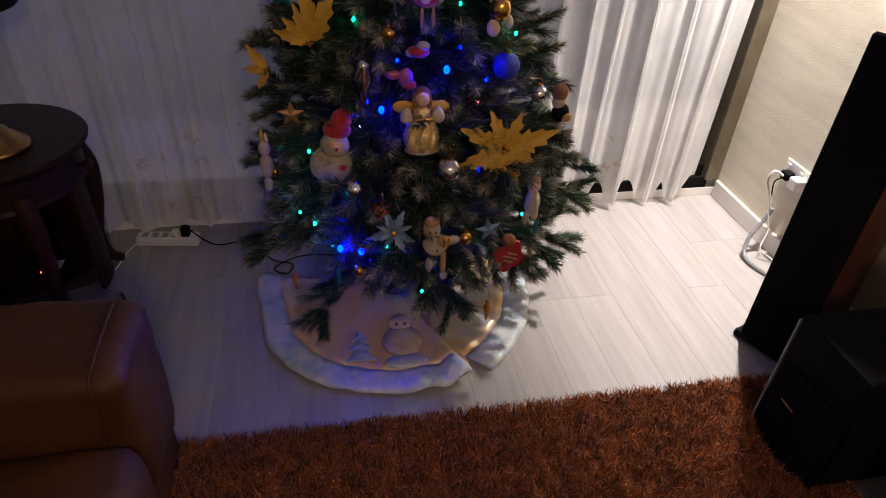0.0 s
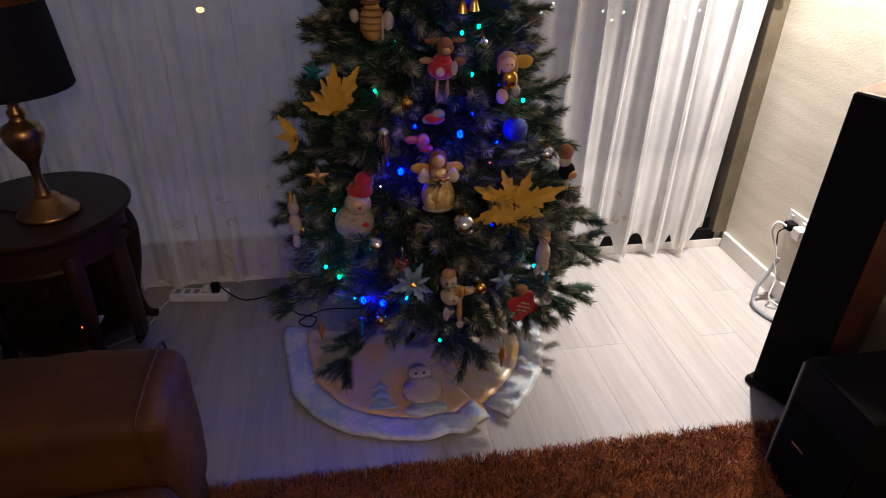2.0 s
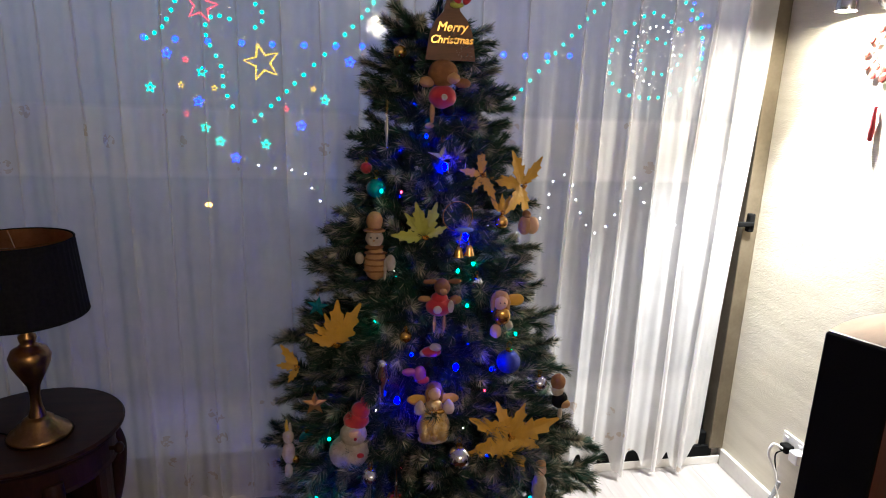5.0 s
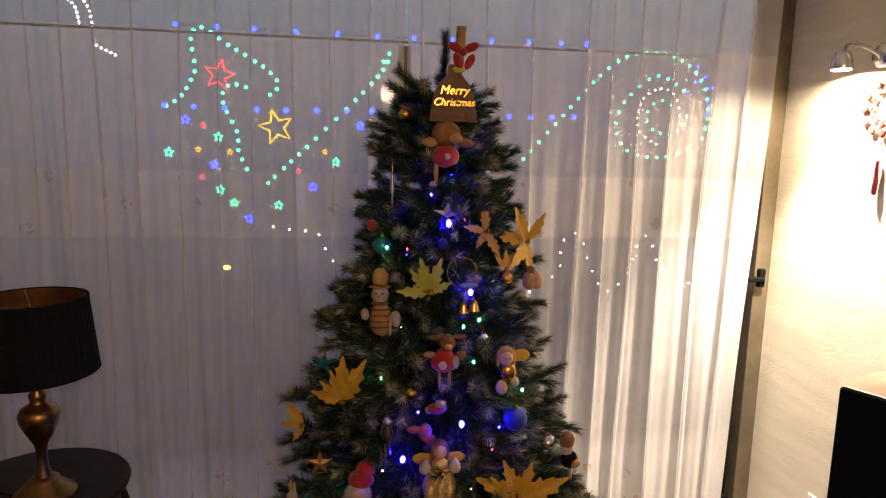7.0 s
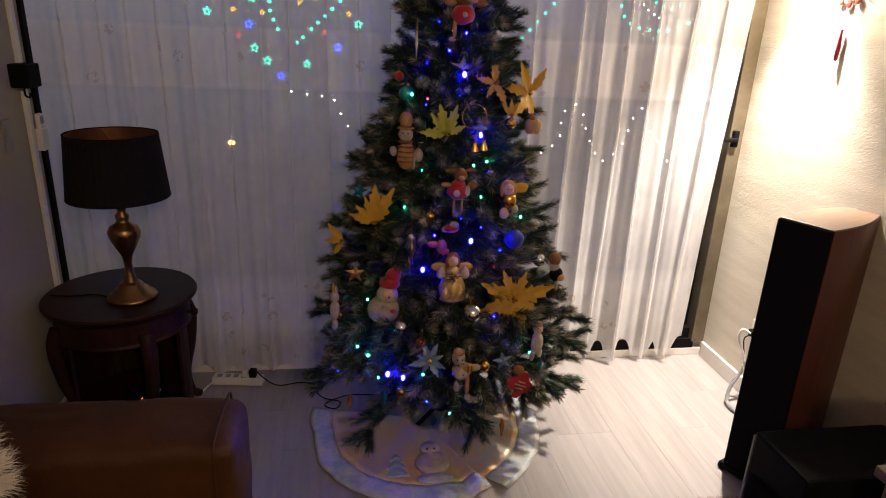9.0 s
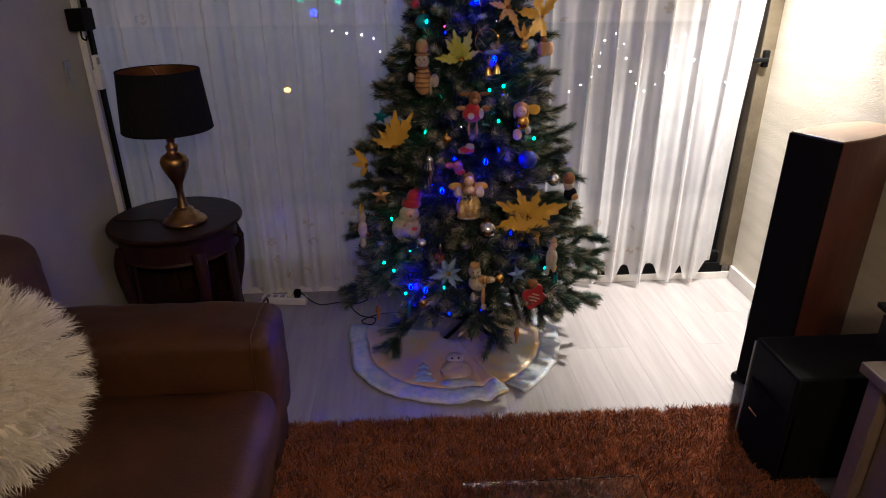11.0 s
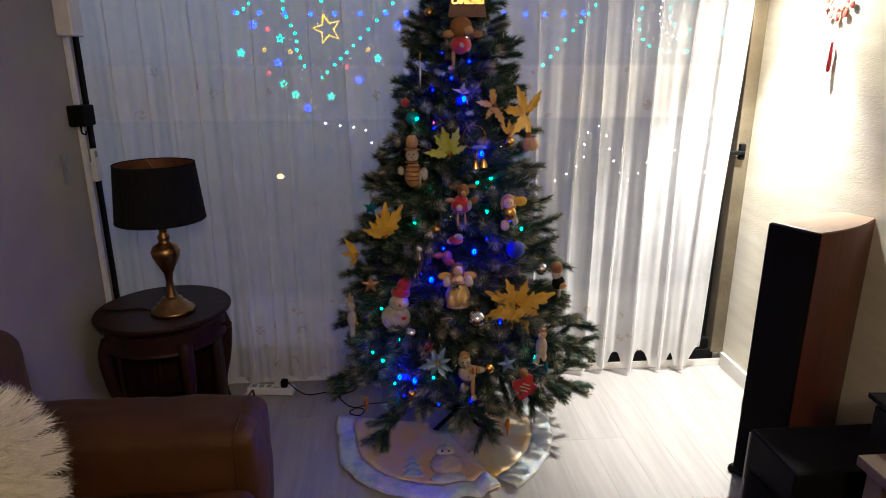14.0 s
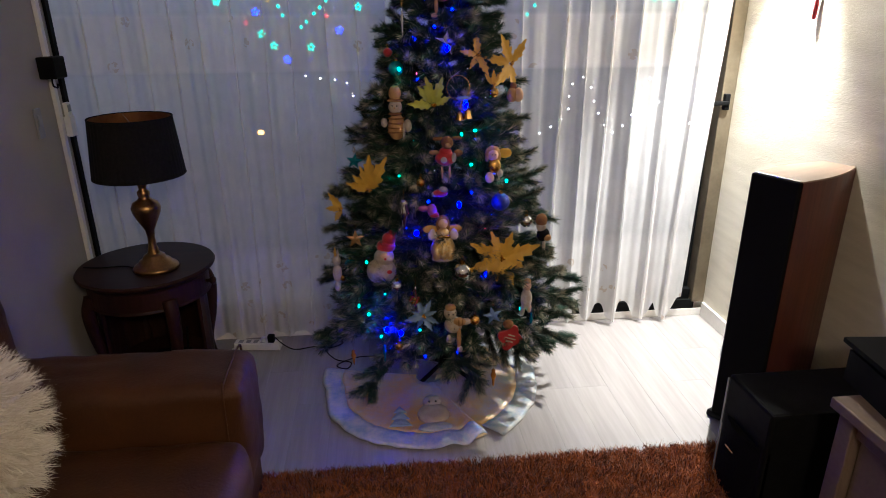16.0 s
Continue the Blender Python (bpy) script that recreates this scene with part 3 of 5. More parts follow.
# ---- media stand with set-top box ----
st = empty("media_stand", (1.37, 0.0, 0), "limed wood media stand with recessed doors", "media stand")
part("top", box((0.25, -0.05, 0.58), (0.53, 1.42, 0.035), 0.005), M_PALEWOOD, st)
part("side_panel", box((0.03, 0.60, 0.283), (0.06, 0.06, 0.555), 0.004), M_PALEWOOD, st)
part("side_panel", box((0.47, 0.60, 0.283), (0.06, 0.06, 0.555), 0.004), M_PALEWOOD, st)
part("side_panel", box((0.25, -0.72, 0.283), (0.48, 0.04, 0.555), 0.004), M_PALEWOOD, st)
part("end_panel", box((0.25, 0.595, 0.283), (0.38, 0.03, 0.55), 0.003), M_PALEWOOD, st)
for yy in (-0.385, 0.265):
    dr = part("door", box((0.042, yy, 0.265), (0.018, 0.60, 0.47), 0.003), M_PALEWOOD, st, "recessed limed wood door")
    part("knob", lathe([(0.006, 0), (0.006, 0.012), (0.012, 0.02), (0.0, 0.026)], 12, m=pose(0.033, yy + (0.24 if yy < 0 else -0.24), 0.30, 0, -90, 0)), M_BRONZE, dr, smooth=True)
part("rail", box((0.03, -0.06, 0.535), (0.03, 1.26, 0.05), 0.003), M_PALEWOOD, st)
part("shelf", box((0.25, -0.06, 0.14), (0.44, 1.28, 0.02), 0.003), M_PALEWOOD, st)
part("back_panel", box((0.49, -0.06, 0.30), (0.012, 1.28, 0.50)), M_DARKWOOD, st)
box_ = empty("set_top_box", (1.62, 0.60, 0.5975), "black media box with raised lid on the stand", "media box")
part("body", slab([(-0.20, -0.15), (0.18, -0.15), (0.18, 0.15), (-0.16, 0.15)], 0.0, 0.105), M_BLACK, box_)
part("lid", slab([(-0.22, -0.17), (0.2, -0.17), (0.2, 0.17), (-0.18, 0.17)], 0.115, 0.13, m=pose(0, 0, 0.0, 0, 3, 0)), M_BLACK, box_)
part("vent_ring", lathe([(0.06, 0.128), (0.08, 0.128), (0.08, 0.142), (0.06, 0.142), (0.06, 0.128)], 28), M_BLACK, box_)

# ---- glass coffee table ----
ct = empty("coffee_table", (0.365, -0.02, 0), "clear glass coffee table on the rug", "coffee table")
part("top", box((0, 0, 0.444), (0.47, 0.84, 0.014), 0.003), M_ACRYL, ct)
for xx, yy in ((-0.2, -0.36), (0.2, -0.36), (-0.2, 0.3), (0.2, 0.3)):
    part("leg", tube([(xx, yy, 0.012), (xx, yy, 0.438)], 0.014, 12, n=0), M_CHROME, ct, smooth=True)

# ---- fur cushion on the sofa ----
fc = empty("fur_cushion", (-1.145, 0.56, 0.43), "cream long-haired fur cushion leaning on the sofa", "cushion")
FM = pose(0, 0, 0.26, 60, 0, 66)
bm = ball((0, 0, 0), 0.245, u=28, v=18, scale=(1.05, 1.0, 0.40), m=FM)
bm.normal_update()
rr = random.Random(11)
fpts = []
for f in bm.faces:
    for _ in range(max(1, int(f.calc_area() * 42000))):
        w = [rr.random() for _ in f.verts]
        s_ = sum(w)
        p = sum((v.co * (q / s_) for v, q in zip(f.verts, w)), Vector())
        fpts.append((p, (f.normal + Vector((0, 0, -0.25))).normalized()))
part("pad", bm, M_FUR, fc, smooth=True)
tagged(shag("pile", fpts, fc, M_FUR, 0.088, 0.0011, 0.35, 12, 0.75, 0.05), kind="stuff")


# ---- tree ----
AX, AY = 0.29, 1.90
tree = empty("christmas_tree", (AX, AY, 0), "frosted artificial fir tree with bushy drooping branches", "christmas tree")


def brush(V, F, S, rnd, a, b, r, per_m, frost=0.0):
    """Needles round a straight twig from a to b, whitened towards its end by frost (0 to 1)."""
    d = b - a
    ln = d.length
    d = d / ln
    u = d.orthogonal().normalized()
    v = d.cross(u)
    for k in range(int(per_m * ln)):
        f = rnd.random()
        p = a + d * ln * f
        th = rnd.uniform(0, 6.283)
        rad = u * math.cos(th) + v * math.sin(th)
        tip = p + (rad * rnd.uniform(0.45, 0.85) + d * rnd.uniform(0.55, 1.05)) * r * (1.0 - 0.15 * f)
        w = d.cross(rad) * rnd.uniform(0.0014, 0.0026)
        i = len(V)
        V += [p - w, p + w, tip]
        F.append((i, i + 1, i + 2))
        S.append(2 if rnd.random() < frost * (0.1 + 1.1 * f * f) else 0)
    i = len(V)
    for q, rr_ in ((a, 0.0028), (b, 0.0012)):
        V += [q + u * rr_, q - u * rr_ * 0.5 + v * rr_ * 0.87, q - u * rr_ * 0.5 - v * rr_ * 0.87]
    F += [(i, i + 1, i + 4, i + 3), (i + 1, i + 2, i + 5, i + 4), (i + 2, i, i + 3, i + 5)]
    S += [1, 1, 1]


def branch_mesh(L, seed):
    """A limb with bottle-brush twigs, bushiest towards its end."""
    rnd = random.Random(seed)
    V, F, S = [], [], []
    n = max(3, int(L / 0.075))
    p = [Vector((L * k / n, 0.025 * math.sin(2 * k / n + seed), -0.10 * L * (k / n) ** 2 + 0.06 * L * (k / n))) for k in range(n + 1)]
    for k in range(n):
        brush(V, F, S, rnd, p[k], p[k + 1], 0.048 if k > n * 0.5 else 0.034, 400 if k < n * 0.35 else 3000, 0.7 if k > n * 0.7 else 0.1)
    for k in range(max(1, int(n * 0.3)), n):
        for side in (-1, 1):
            if rnd.random() < 0.14:
                continue
            tl = min(0.17, 0.085 + 0.3 * (L - p[k].x)) * rnd.uniform(0.7, 1.2)
            an = radians(rnd.uniform(26, 58)) * side
            e = p[k] + Vector((math.cos(an), math.sin(an), rnd.uniform(-0.2, 0.42))) * tl
            brush(V, F, S, rnd, p[k], e, 0.044, 3000, rnd.choice((0.1, 0.5, 0.95)))
    me = bpy.data.meshes.new("branch")
    me.from_pydata(V, [], F)
    for mm in (M_NEEDLE, M_STEM, M_FROST):
        me.materials.append(mm)
    me.polygons.foreach_set("material_index", S)
    me.update()
    return me


LENS = (0.62, 0.52, 0.43, 0.34, 0.26, 0.19, 0.13)
BR = {L: [branch_mesh(L, 10 * i + k) for k in range(3)] for i, L in enumerate(LENS)}


def cone_r(z):
    return min(0.61, 0.62 - 0.325 * (z - 0.5))


rr = random.Random(21)
z, k = 0.39, 0
while z < 1.98:
    R = max(0.12, cone_r(z))
    cnt = int(5 + 14.5 * R)
    off = rr.uniform(0, 6.28)
    for i in range(cnt):
        an = off + 6.283 * i / cnt + rr.uniform(-0.15, 0.15)
        flat = 1 - 0.26 * max(0.0, -math.sin(an)) * min(1, max(0, (z - 0.5) / 0.6))
        L = min(LENS, key=lambda q: abs(q - flat * R * rr.uniform(0.86, 1.08)))
        ob = new("branch", rr.choice(BR[L]))
        ob.parent = tree
        up = 9 - 20 * (1 - (z - 0.4) / 1.6) + rr.uniform(-10, 9)
        ob.matrix_basis = Matrix.Translation((0, 0, z + rr.uniform(-0.03, 0.03))) @ Matrix.Rotation(an, 4, "Z") @ Matrix.Rotation(radians(-up), 4, "Y") @ Matrix.Rotation(rr.uniform(-0.6, 0.6), 4, "X")
    z += 0.074 + 0.012 * (1 - R / 0.6)
part("trunk", tube([(0, 0, 0.03), (0, 0, 1.0), (0, 0, 2.0)], 0.022, 12, r_end=0.008), M_STEM, tree, smooth=True)
V, F, S = [], [], []
brush(V, F, S, random.Random(5), Vector((0.0, 0, 1.9)), Vector((0.012, 0, 2.16)), 0.045, 3000, 0.4)
raw("leader", V, F, [M_NEEDLE, M_STEM, M_FROST], tree, slots=S)
bm = bmesh.new()
for k in range(4):
    a = radians(45 + 90 * k)
    tube([(0, 0, 0.06), (0.2 * math.cos(a), 0.2 * math.sin(a), 0.018)], 0.011, 8, bm, n=0)
tube([(0, 0, 0.02), (0, 0, 0.3)], 0.028, 12, bm, n=0)
part("stand", bm, M_BLACK, tree, "black metal tree stand")

# ---- tree skirt ----
M_SATIN = mat("gold_blue_satin", (0.78, 0.46, 0.09), (0.52, 0.47, 0.42), 0.30, 0.25, scale=4.5, bscale=40, fine=0.3, bump=0.1)
M_SILVER = mat("silver_quilted_trim", (0.60, 0.57, 0.51), (0.30, 0.38, 0.46), 0.45, 0.1, scale=22, bscale=70, fine=0.4, bump=0.35)
M_CREAM = mat("cream_felt", (0.55, 0.46, 0.36), (0.44, 0.36, 0.28), 0.9, scale=30, bump=0.3)
skirt = empty("tree_skirt", (0.205, 1.81, 0), "iridescent satin tree skirt with silver quilted border", "tree skirt")


def skirt_mesh(r0, r1, a0, a1, name, material, nr, ruffle):
    """A sector of the skirt between two radii and two angles; ruffle: 1 at the end whose edge is gathered up."""
    verts, faces = [], []
    na = int((a1 - a0) / 2.2)
    for i in range(na + 1):
        turn = radians(a0 + (a1 - a0) * i / na)
        near = (a1 - a0) * (1 - i / na)
        for j in range(nr + 1):
            a, r = turn, r0 + (r1 - r0) * j / nr
            f = r / 0.53
            gather = ruffle * math.exp(-(near / 20) ** 2)
            lift = gather * (0.020 + 0.022 * math.sin(radians(near * 21) + 0.6)) * f ** 2
            wob = (0.007 * math.sin(7 * a) + 0.005 * math.sin(13 * a + 1) + 0.004 * math.sin(29 * a + 9 * r)) * f ** 2
            z = 0.016 + abs(wob) + max(0.0, lift) + 0.025 * (1 - f) ** 2
            rr_ = r * (1 + (0.010 * math.sin(5 * a + 0.7) + 0.006 * math.sin(11 * a) + 0.005 * math.sin(23 * a)) * f - 0.05 * math.exp(-((near - 105) / 18) ** 2) * ruffle * f)
            a -= (1 - ruffle) * radians(22) * max(0.0, 1 - f) * (1 - i / na)
            z -= 0.005 * (1 - ruffle)
            verts.append((rr_ * math.cos(a), rr_ * math.sin(a), z - (0.006 if j == nr and r1 > 0.5 else 0)))
    w = nr + 1
    for i in range(na):
        for j in range(nr):
            faces.append((i * w + j, i * w + j + 1, (i + 1) * w + j + 1, (i + 1) * w + j))
    ob = raw(name, verts, faces, material, skirt, smooth=True)
    so = ob.modifiers.new("thickness", "SOLIDIFY")
    so.thickness = 0.0025
    return ob


# the cloth is open at the back and slit at the front; the slit's edge is rucked up
for a0, a1, ruck in ((162, 293, 1), (302, 425, 0)):
    skirt_mesh(0.06, 0.43, a0, a1, "panel", M_SATIN, 12, ruck)
    skirt_mesh(0.43, 0.53, a0, a1, "border", M_SILVER, 5, ruck)
part("slit_facing", slab([(0.13, -0.33), (0.19, -0.30), (0.215, -0.45), (0.165, -0.475)], 0.010, 0.0135), M_SATIN, skirt, "turned gold satin edge of the slit")
M_PINK = mat("pale_felt", (0.50, 0.39, 0.33), (0.42, 0.32, 0.27), 0.9, scale=30, bump=0.3)
M_DKBEAD = mat("dark_bead", (0.02, 0.015, 0.012), None, 0.3, scale=40)
M_ICEFELT = mat("ice_blue_felt", (0.30, 0.38, 0.42), (0.24, 0.32, 0.36), 0.8, scale=30, bump=0.3)
tier = None
for k, (yy, ww) in enumerate(((-0.345, 0.060), (-0.305, 0.047), (-0.268, 0.033))):
    bm = lathe([(0.0, 0.0), (ww, 0.0), (ww * 0.9, 0.006), (0.0, 0.012)], 3, m=Matrix.Translation((-0.15, yy, 0.024 + 0.003 * k)) @ Matrix.Rotation(radians(90), 4, "Z"))
    if tier is None:
        tier = part("applique_tree", bm, M_ICEFELT, skirt, "ice-blue felt fir tree")
    else:
        part("tier", bm, M_ICEFELT, tier)
fig = part("applique", lathe([(0.0, 0.0), (0.074, 0.0), (0.068, 0.014), (0.035, 0.024), (0.0, 0.026)], 24, m=Matrix.Translation((0.0, -0.30, 0.022))), M_PINK, skirt, "padded felt snow globe figure", smooth=True)
bm = lathe([(0.0, 0.0), (0.044, 0.0), (0.04, 0.018), (0.0, 0.026)], 20, m=Matrix.Translation((0.0, -0.215, 0.024)))
part("applique_head", bm, M_CREAM, fig, smooth=True)
part("applique_base", lathe([(0.0, 0.0), (0.075, 0.0), (0.07, 0.008), (0.0, 0.012)], 24, m=Matrix.Translation((0.0, -0.395, 0.022)) @ Matrix.Diagonal((1, 0.42, 1, 1))), M_SILVER, fig, smooth=True)
for xx in (-0.015, 0.015):
    part("eye", ball((xx, -0.235, 0.047), 0.005, u=8, v=6), M_DKBEAD, fig)

# ---- ornaments ----
M_CRINKLE = mat("crinkled_gold_foil", (0.66, 0.40, 0.10), (0.72, 0.56, 0.32), 0.32, 0.6, scale=55, bscale=130, bump=1.0, fine=0.6)
M_GOLD = mat("gold_glitter", (0.66, 0.37, 0.03), (0.48, 0.28, 0.04), 0.5, 0.1, scale=12, bscale=400, bump=0.5, fine=0.35)
M_OLIVE = mat("olive_gold_glitter", (0.42, 0.42, 0.06), (0.30, 0.32, 0.05), 0.5, 0.15, scale=12, bscale=400, bump=0.5, fine=0.35)
M_GOLDM = mat("gold_metal", (0.80, 0.48, 0.12), (0.62, 0.34, 0.08), 0.22, 1.0, scale=20)
M_SILVERM = mat("silver_mirror", (0.82, 0.83, 0.84), (0.72, 0.73, 0.75), 0.08, 1.0, scale=20)
M_BLUEB = mat("blue_glitter", (0.015, 0.035, 0.42), (0.01, 0.02, 0.28), 0.35, 0.3, scale=20, bscale=500, bump=0.6, fine=0.5)
M_TEALB = mat("teal_glass", (0.02, 0.22, 0.24), (0.01, 0.14, 0.18), 0.12, 0.3, scale=20)
M_RED = mat("red_felt", (0.42, 0.012, 0.02), (0.30, 0.008, 0.014), 0.8, scale=30, bump=0.2, sheen=0.3)
M_WHITEF = mat("white_fleece", (0.50, 0.43, 0.35), (0.37, 0.30, 0.23), 0.95, scale=60, bump=0.8)
M_BROWNF = mat("brown_plush", (0.26, 0.115, 0.035), (0.17, 0.07, 0.02), 0.9, scale=50, bump=0.6)
M_TANF = mat("tan_felt", (0.44, 0.25, 0.10), (0.34, 0.18, 0.07), 0.9, scale=50, bump=0.4)
M_SKINF = mat("pale_cloth", (0.62, 0.40, 0.26), (0.55, 0.34, 0.22), 0.85, scale=40)
M_COPPERS = mat("copper_glitter", (0.60, 0.30, 0.12), (0.45, 0.22, 0.08), 0.35, 0.6, scale=30, bscale=400, bump=0.4)
M_AMBER = mat("amber_glass", (0.50, 0.20, 0.03), (0.34, 0.12, 0.02), 0.1, 0.3, scale=30)
M_ICEBLUE = mat("pale_blue_organza", (0.16, 0.24, 0.36), (0.10, 0.17, 0.28), 0.35, 0.2, scale=30, bscale=300, bump=0.4)
M_PURPLE = mat("pink_satin", (0.40, 0.08, 0.22), (0.26, 0.06, 0.24), 0.4, scale=20)


def bauble(name, pos, r, material, label, drops=()):
    e = empty(name, pos, label, "bauble", "hanging baubles")
    part("ball", ball((0, 0, 0), r, u=24, v=16), material, e, smooth=True)
    part("cap", lathe([(0.0, r * 0.93), (r * 0.28, r * 0.93), (r * 0.28, r * 1.15), (0.0, r * 1.18)], 14), M_GOLDM, e)
    part("loop", tube([(0.0, 0, r * 1.15), (r * 0.2, 0, r * 1.5), (0, 0, r * 1.8), (-r * 0.2, 0, r * 1.5), (0, 0, r * 1.15)], 0.0009, 5), M_GOLDM, e)
    return e


for p, r, mm, lb in (
    ((0.32, 1.445, 0.735), 0.037, M_SILVERM, "shiny silver glass bauble among the branches"),
    ((0.61, 1.60, 0.885), 0.026, M_SILVERM, "small silver glass bauble among the branches"),
    ((0.06, 1.475, 0.67), 0.027, M_SILVERM, "small silver glass bauble below the santa"),
    ((0.40, 1.66, 1.21), 0.022, M_SILVERM, "small silver glass bauble near the doll"),
    ((0.17, 1.58, 1.07), 0.019, M_GOLDM, "small gold bauble among the branches"),
    ((0.36, 1.36, 0.56), 0.020, M_GOLDM, "small gold bauble on a low branch"),
    ((0.06, 1.40, 0.44), 0.020, M_GOLDM, "small gold bauble hanging over the skirt"),
    ((0.47, 1.66, 1.405), 0.021, M_GOLDM, "small gold bauble by the bells"),
    ((0.49, 1.56, 0.985), 0.037, M_BLUEB, "dark blue glitter bauble among the branches"),
    ((0.09, 1.74, 1.495), 0.031, M_TEALB, "teal glass bauble on a high branch"),
    ((0.06, 1.76, 1.555), 0.018, M_RED, "small red bauble on a high branch"),
    ((-0.13, 1.66, 0.70), 0.026, M_TEALB, "teal glass bauble below the copper star"),
    ((0.16, 1.77, 1.90), 0.02, M_GOLDM, "small gold bauble under the sign"),
):
    bauble("bauble", p, r, mm, lb)


def petal(L, w, curl, rnd):
    """A broad pointed leaf with a folded midrib, side veins and a jagged edge, along +x."""
    bm = bmesh.new()
    n = 16
    rows_ = []
    for k in range(n + 1):
        f = k / n
        base = math.sin(math.pi * min(1.0, f ** 0.8 * 0.96 + 0.05)) ** 0.9
        tooth = 1.0 + (0.34 if k % 4 == 3 else (0.10 if k % 4 == 2 else -0.12)) * (1 if 2 < k < n - 1 else 0)
        x, z = L * f, curl * f * f * L
        wl, wr = w * base * tooth * rnd.uniform(0.9, 1.1), w * base * tooth * rnd.uniform(0.9, 1.1)
        jag = 0.05 * L if k % 4 == 3 else 0.0
        row = []
        for q, lift in ((-wl, 0.20), (-wl * 0.5, 0.16 + 0.05 * (k % 2)), (0.0, 0.0), (wr * 0.5, 0.16 + 0.05 * (k % 2)), (wr, 0.20)):
            row.append(bm.verts.new((x + (jag if abs(q) > w * base * 0.7 else 0.0), q, z + lift * abs(q) + 0.02 * L * math.sin(5 * f + q * 60))))
        rows_.append(row)
    for a, b in zip(rows_, rows_[1:]):
        for i in range(4):
            bm.faces.new((a[i], b[i], b[i + 1], a[i + 1]))
    return bm


def poinsettia(pos, R, material, count, label, face, seed, spread=(0, 360), tilt=14):
    """A fabric flower that faces the way `face`, petals as parts."""
    rnd = random.Random(seed)
    e = empty("poinsettia", pos, label, "flower", "fabric flowers on the tree")
    q = Vector(face).to_track_quat("Z", "Y").to_matrix().to_4x4()
    for k in range(count):
        an = spread[0] + (spread[1] - spread[0]) * (k + 0.5) / count + rnd.uniform(-8, 8)
        L = R * rnd.uniform(0.66, 1.12)
        bm = petal(L, L * 0.17, -0.18 + rnd.uniform(-0.15, 0.12), rnd)
        bm.transform(q @ Matrix.Rotation(radians(an), 4, "Z") @ Matrix.Rotation(radians(-rnd.uniform(4, tilt + 14)), 4, "Y") @ Matrix.Translation((0.006, 0, 0)))
        ob = part("petal", bm, material, e)
        so = ob.modifiers.new("thickness", "SOLIDIFY")
        so.thickness = 0.0012
    bm = bmesh.new()
    for k in range(9):
        a = rnd.uniform(0, 6.28)
        d = rnd.uniform(0.0, 0.014) * R / 0.12
        tube([(0, 0, 0), (d * math.cos(a), d * math.sin(a), 0.018)], 0.0012, 4, bm, n=0)
        ball((d * math.cos(a), d * math.sin(a), 0.02), 0.0038, bm, 8, 6)
    bm.transform(q)
    part("flower_centre", bm, M_GOLDM, e)
    return e


poinsettia((0.49, 1.50, 0.765), 0.15, M_GOLD, 8, "large gold glitter poinsettia on the tree front", (0.12, -1, 0.15), 1)
poinsettia((-0.03, 1.64, 1.03), 0.13, M_GOLD, 5, "gold glitter poinsettia half hidden in branches", (-0.3, -1, 0.1), 2, (40, 190))
poinsettia((-0.15, 1.68, 0.945), 0.09, M_GOLD, 3, "gold glitter leaf spray on a side branch", (-0.3, -1, 0.2), 3, (120, 260))
poinsettia((0.23, 1.66, 1.36), 0.10, M_OLIVE, 5, "olive green glitter poinsettia in the middle", (0.0, -1, 0.2), 4, (10, 190))
poinsettia((0.545, 1.72, 1.51), 0.105, M_GOLD, 5, "gold glitter poinsettia at the tree edge", (0.45, -1, 0.1), 5, (30, 300))
poinsettia((0.41, 1.70, 1.545), 0.075, M_GOLD, 4, "small gold glitter leaves on a high branch", (0.1, -1, 0.2), 6, (60, 330))
poinsettia((0.16, 1.39, 0.575), 0.066, M_ICEBLUE, 8, "pale blue organza flower on a low branch", (-0.1, -1, 0.3), 7)
poinsettia((0.47, 1.68, 1.43), 0.05, M_GOLD, 3, "small gold leaves beside the bauble", (0.2, -1, 0.2), 8, (40, 150))


def star5(name, pos, R, material, label, rz=0, thick=0.009, lean=0):
    e = empty(name, pos, label, "star ornament", "star ornaments")
    bm = bmesh.new()
    ring = [bm.verts.new(((R if k % 2 == 0 else R * 0.42) * math.sin(math.pi * k / 5 + radians(lean)), 0, (R if k % 2 == 0 else R * 0.42) * math.cos(math.pi * k / 5 + radians(lean)))) for k in range(10)]
    f_, b_ = bm.verts.new((0, -thick, 0)), bm.verts.new((0, thick, 0))
    for k in range(10):
        bm.faces.new((ring[k], ring[(k + 1) % 10], f_))
        bm.faces.new((ring[(k + 1) % 10], ring[k], b_))
    part("star", bm, material, e)
    part("loop", tube([(0, 0, R), (0.004, 0, R + 0.012), (0, 0, R + 0.022), (-0.004, 0, R + 0.012), (0, 0, R)], 0.0009, 5), M_GOLDM, e)
    return e


star5("star_ornament", (-0.105, 1.70, 0.80), 0.042, M_COPPERS, "copper glitter star hanging on a side branch")
star5("star_ornament", (0.285, 1.70, 1.59), 0.05, M_SILVERM, "silver wire star below the bear", lean=8)
star5("star_ornament", (0.44, 1.40, 0.555), 0.042, M_ICEBLUE, "silver blue star on a low branch", lean=-12)
star5("star_ornament", (-0.09, 1.66, 1.145), 0.035, M_TEALB, "dark teal star among the branches", lean=10)


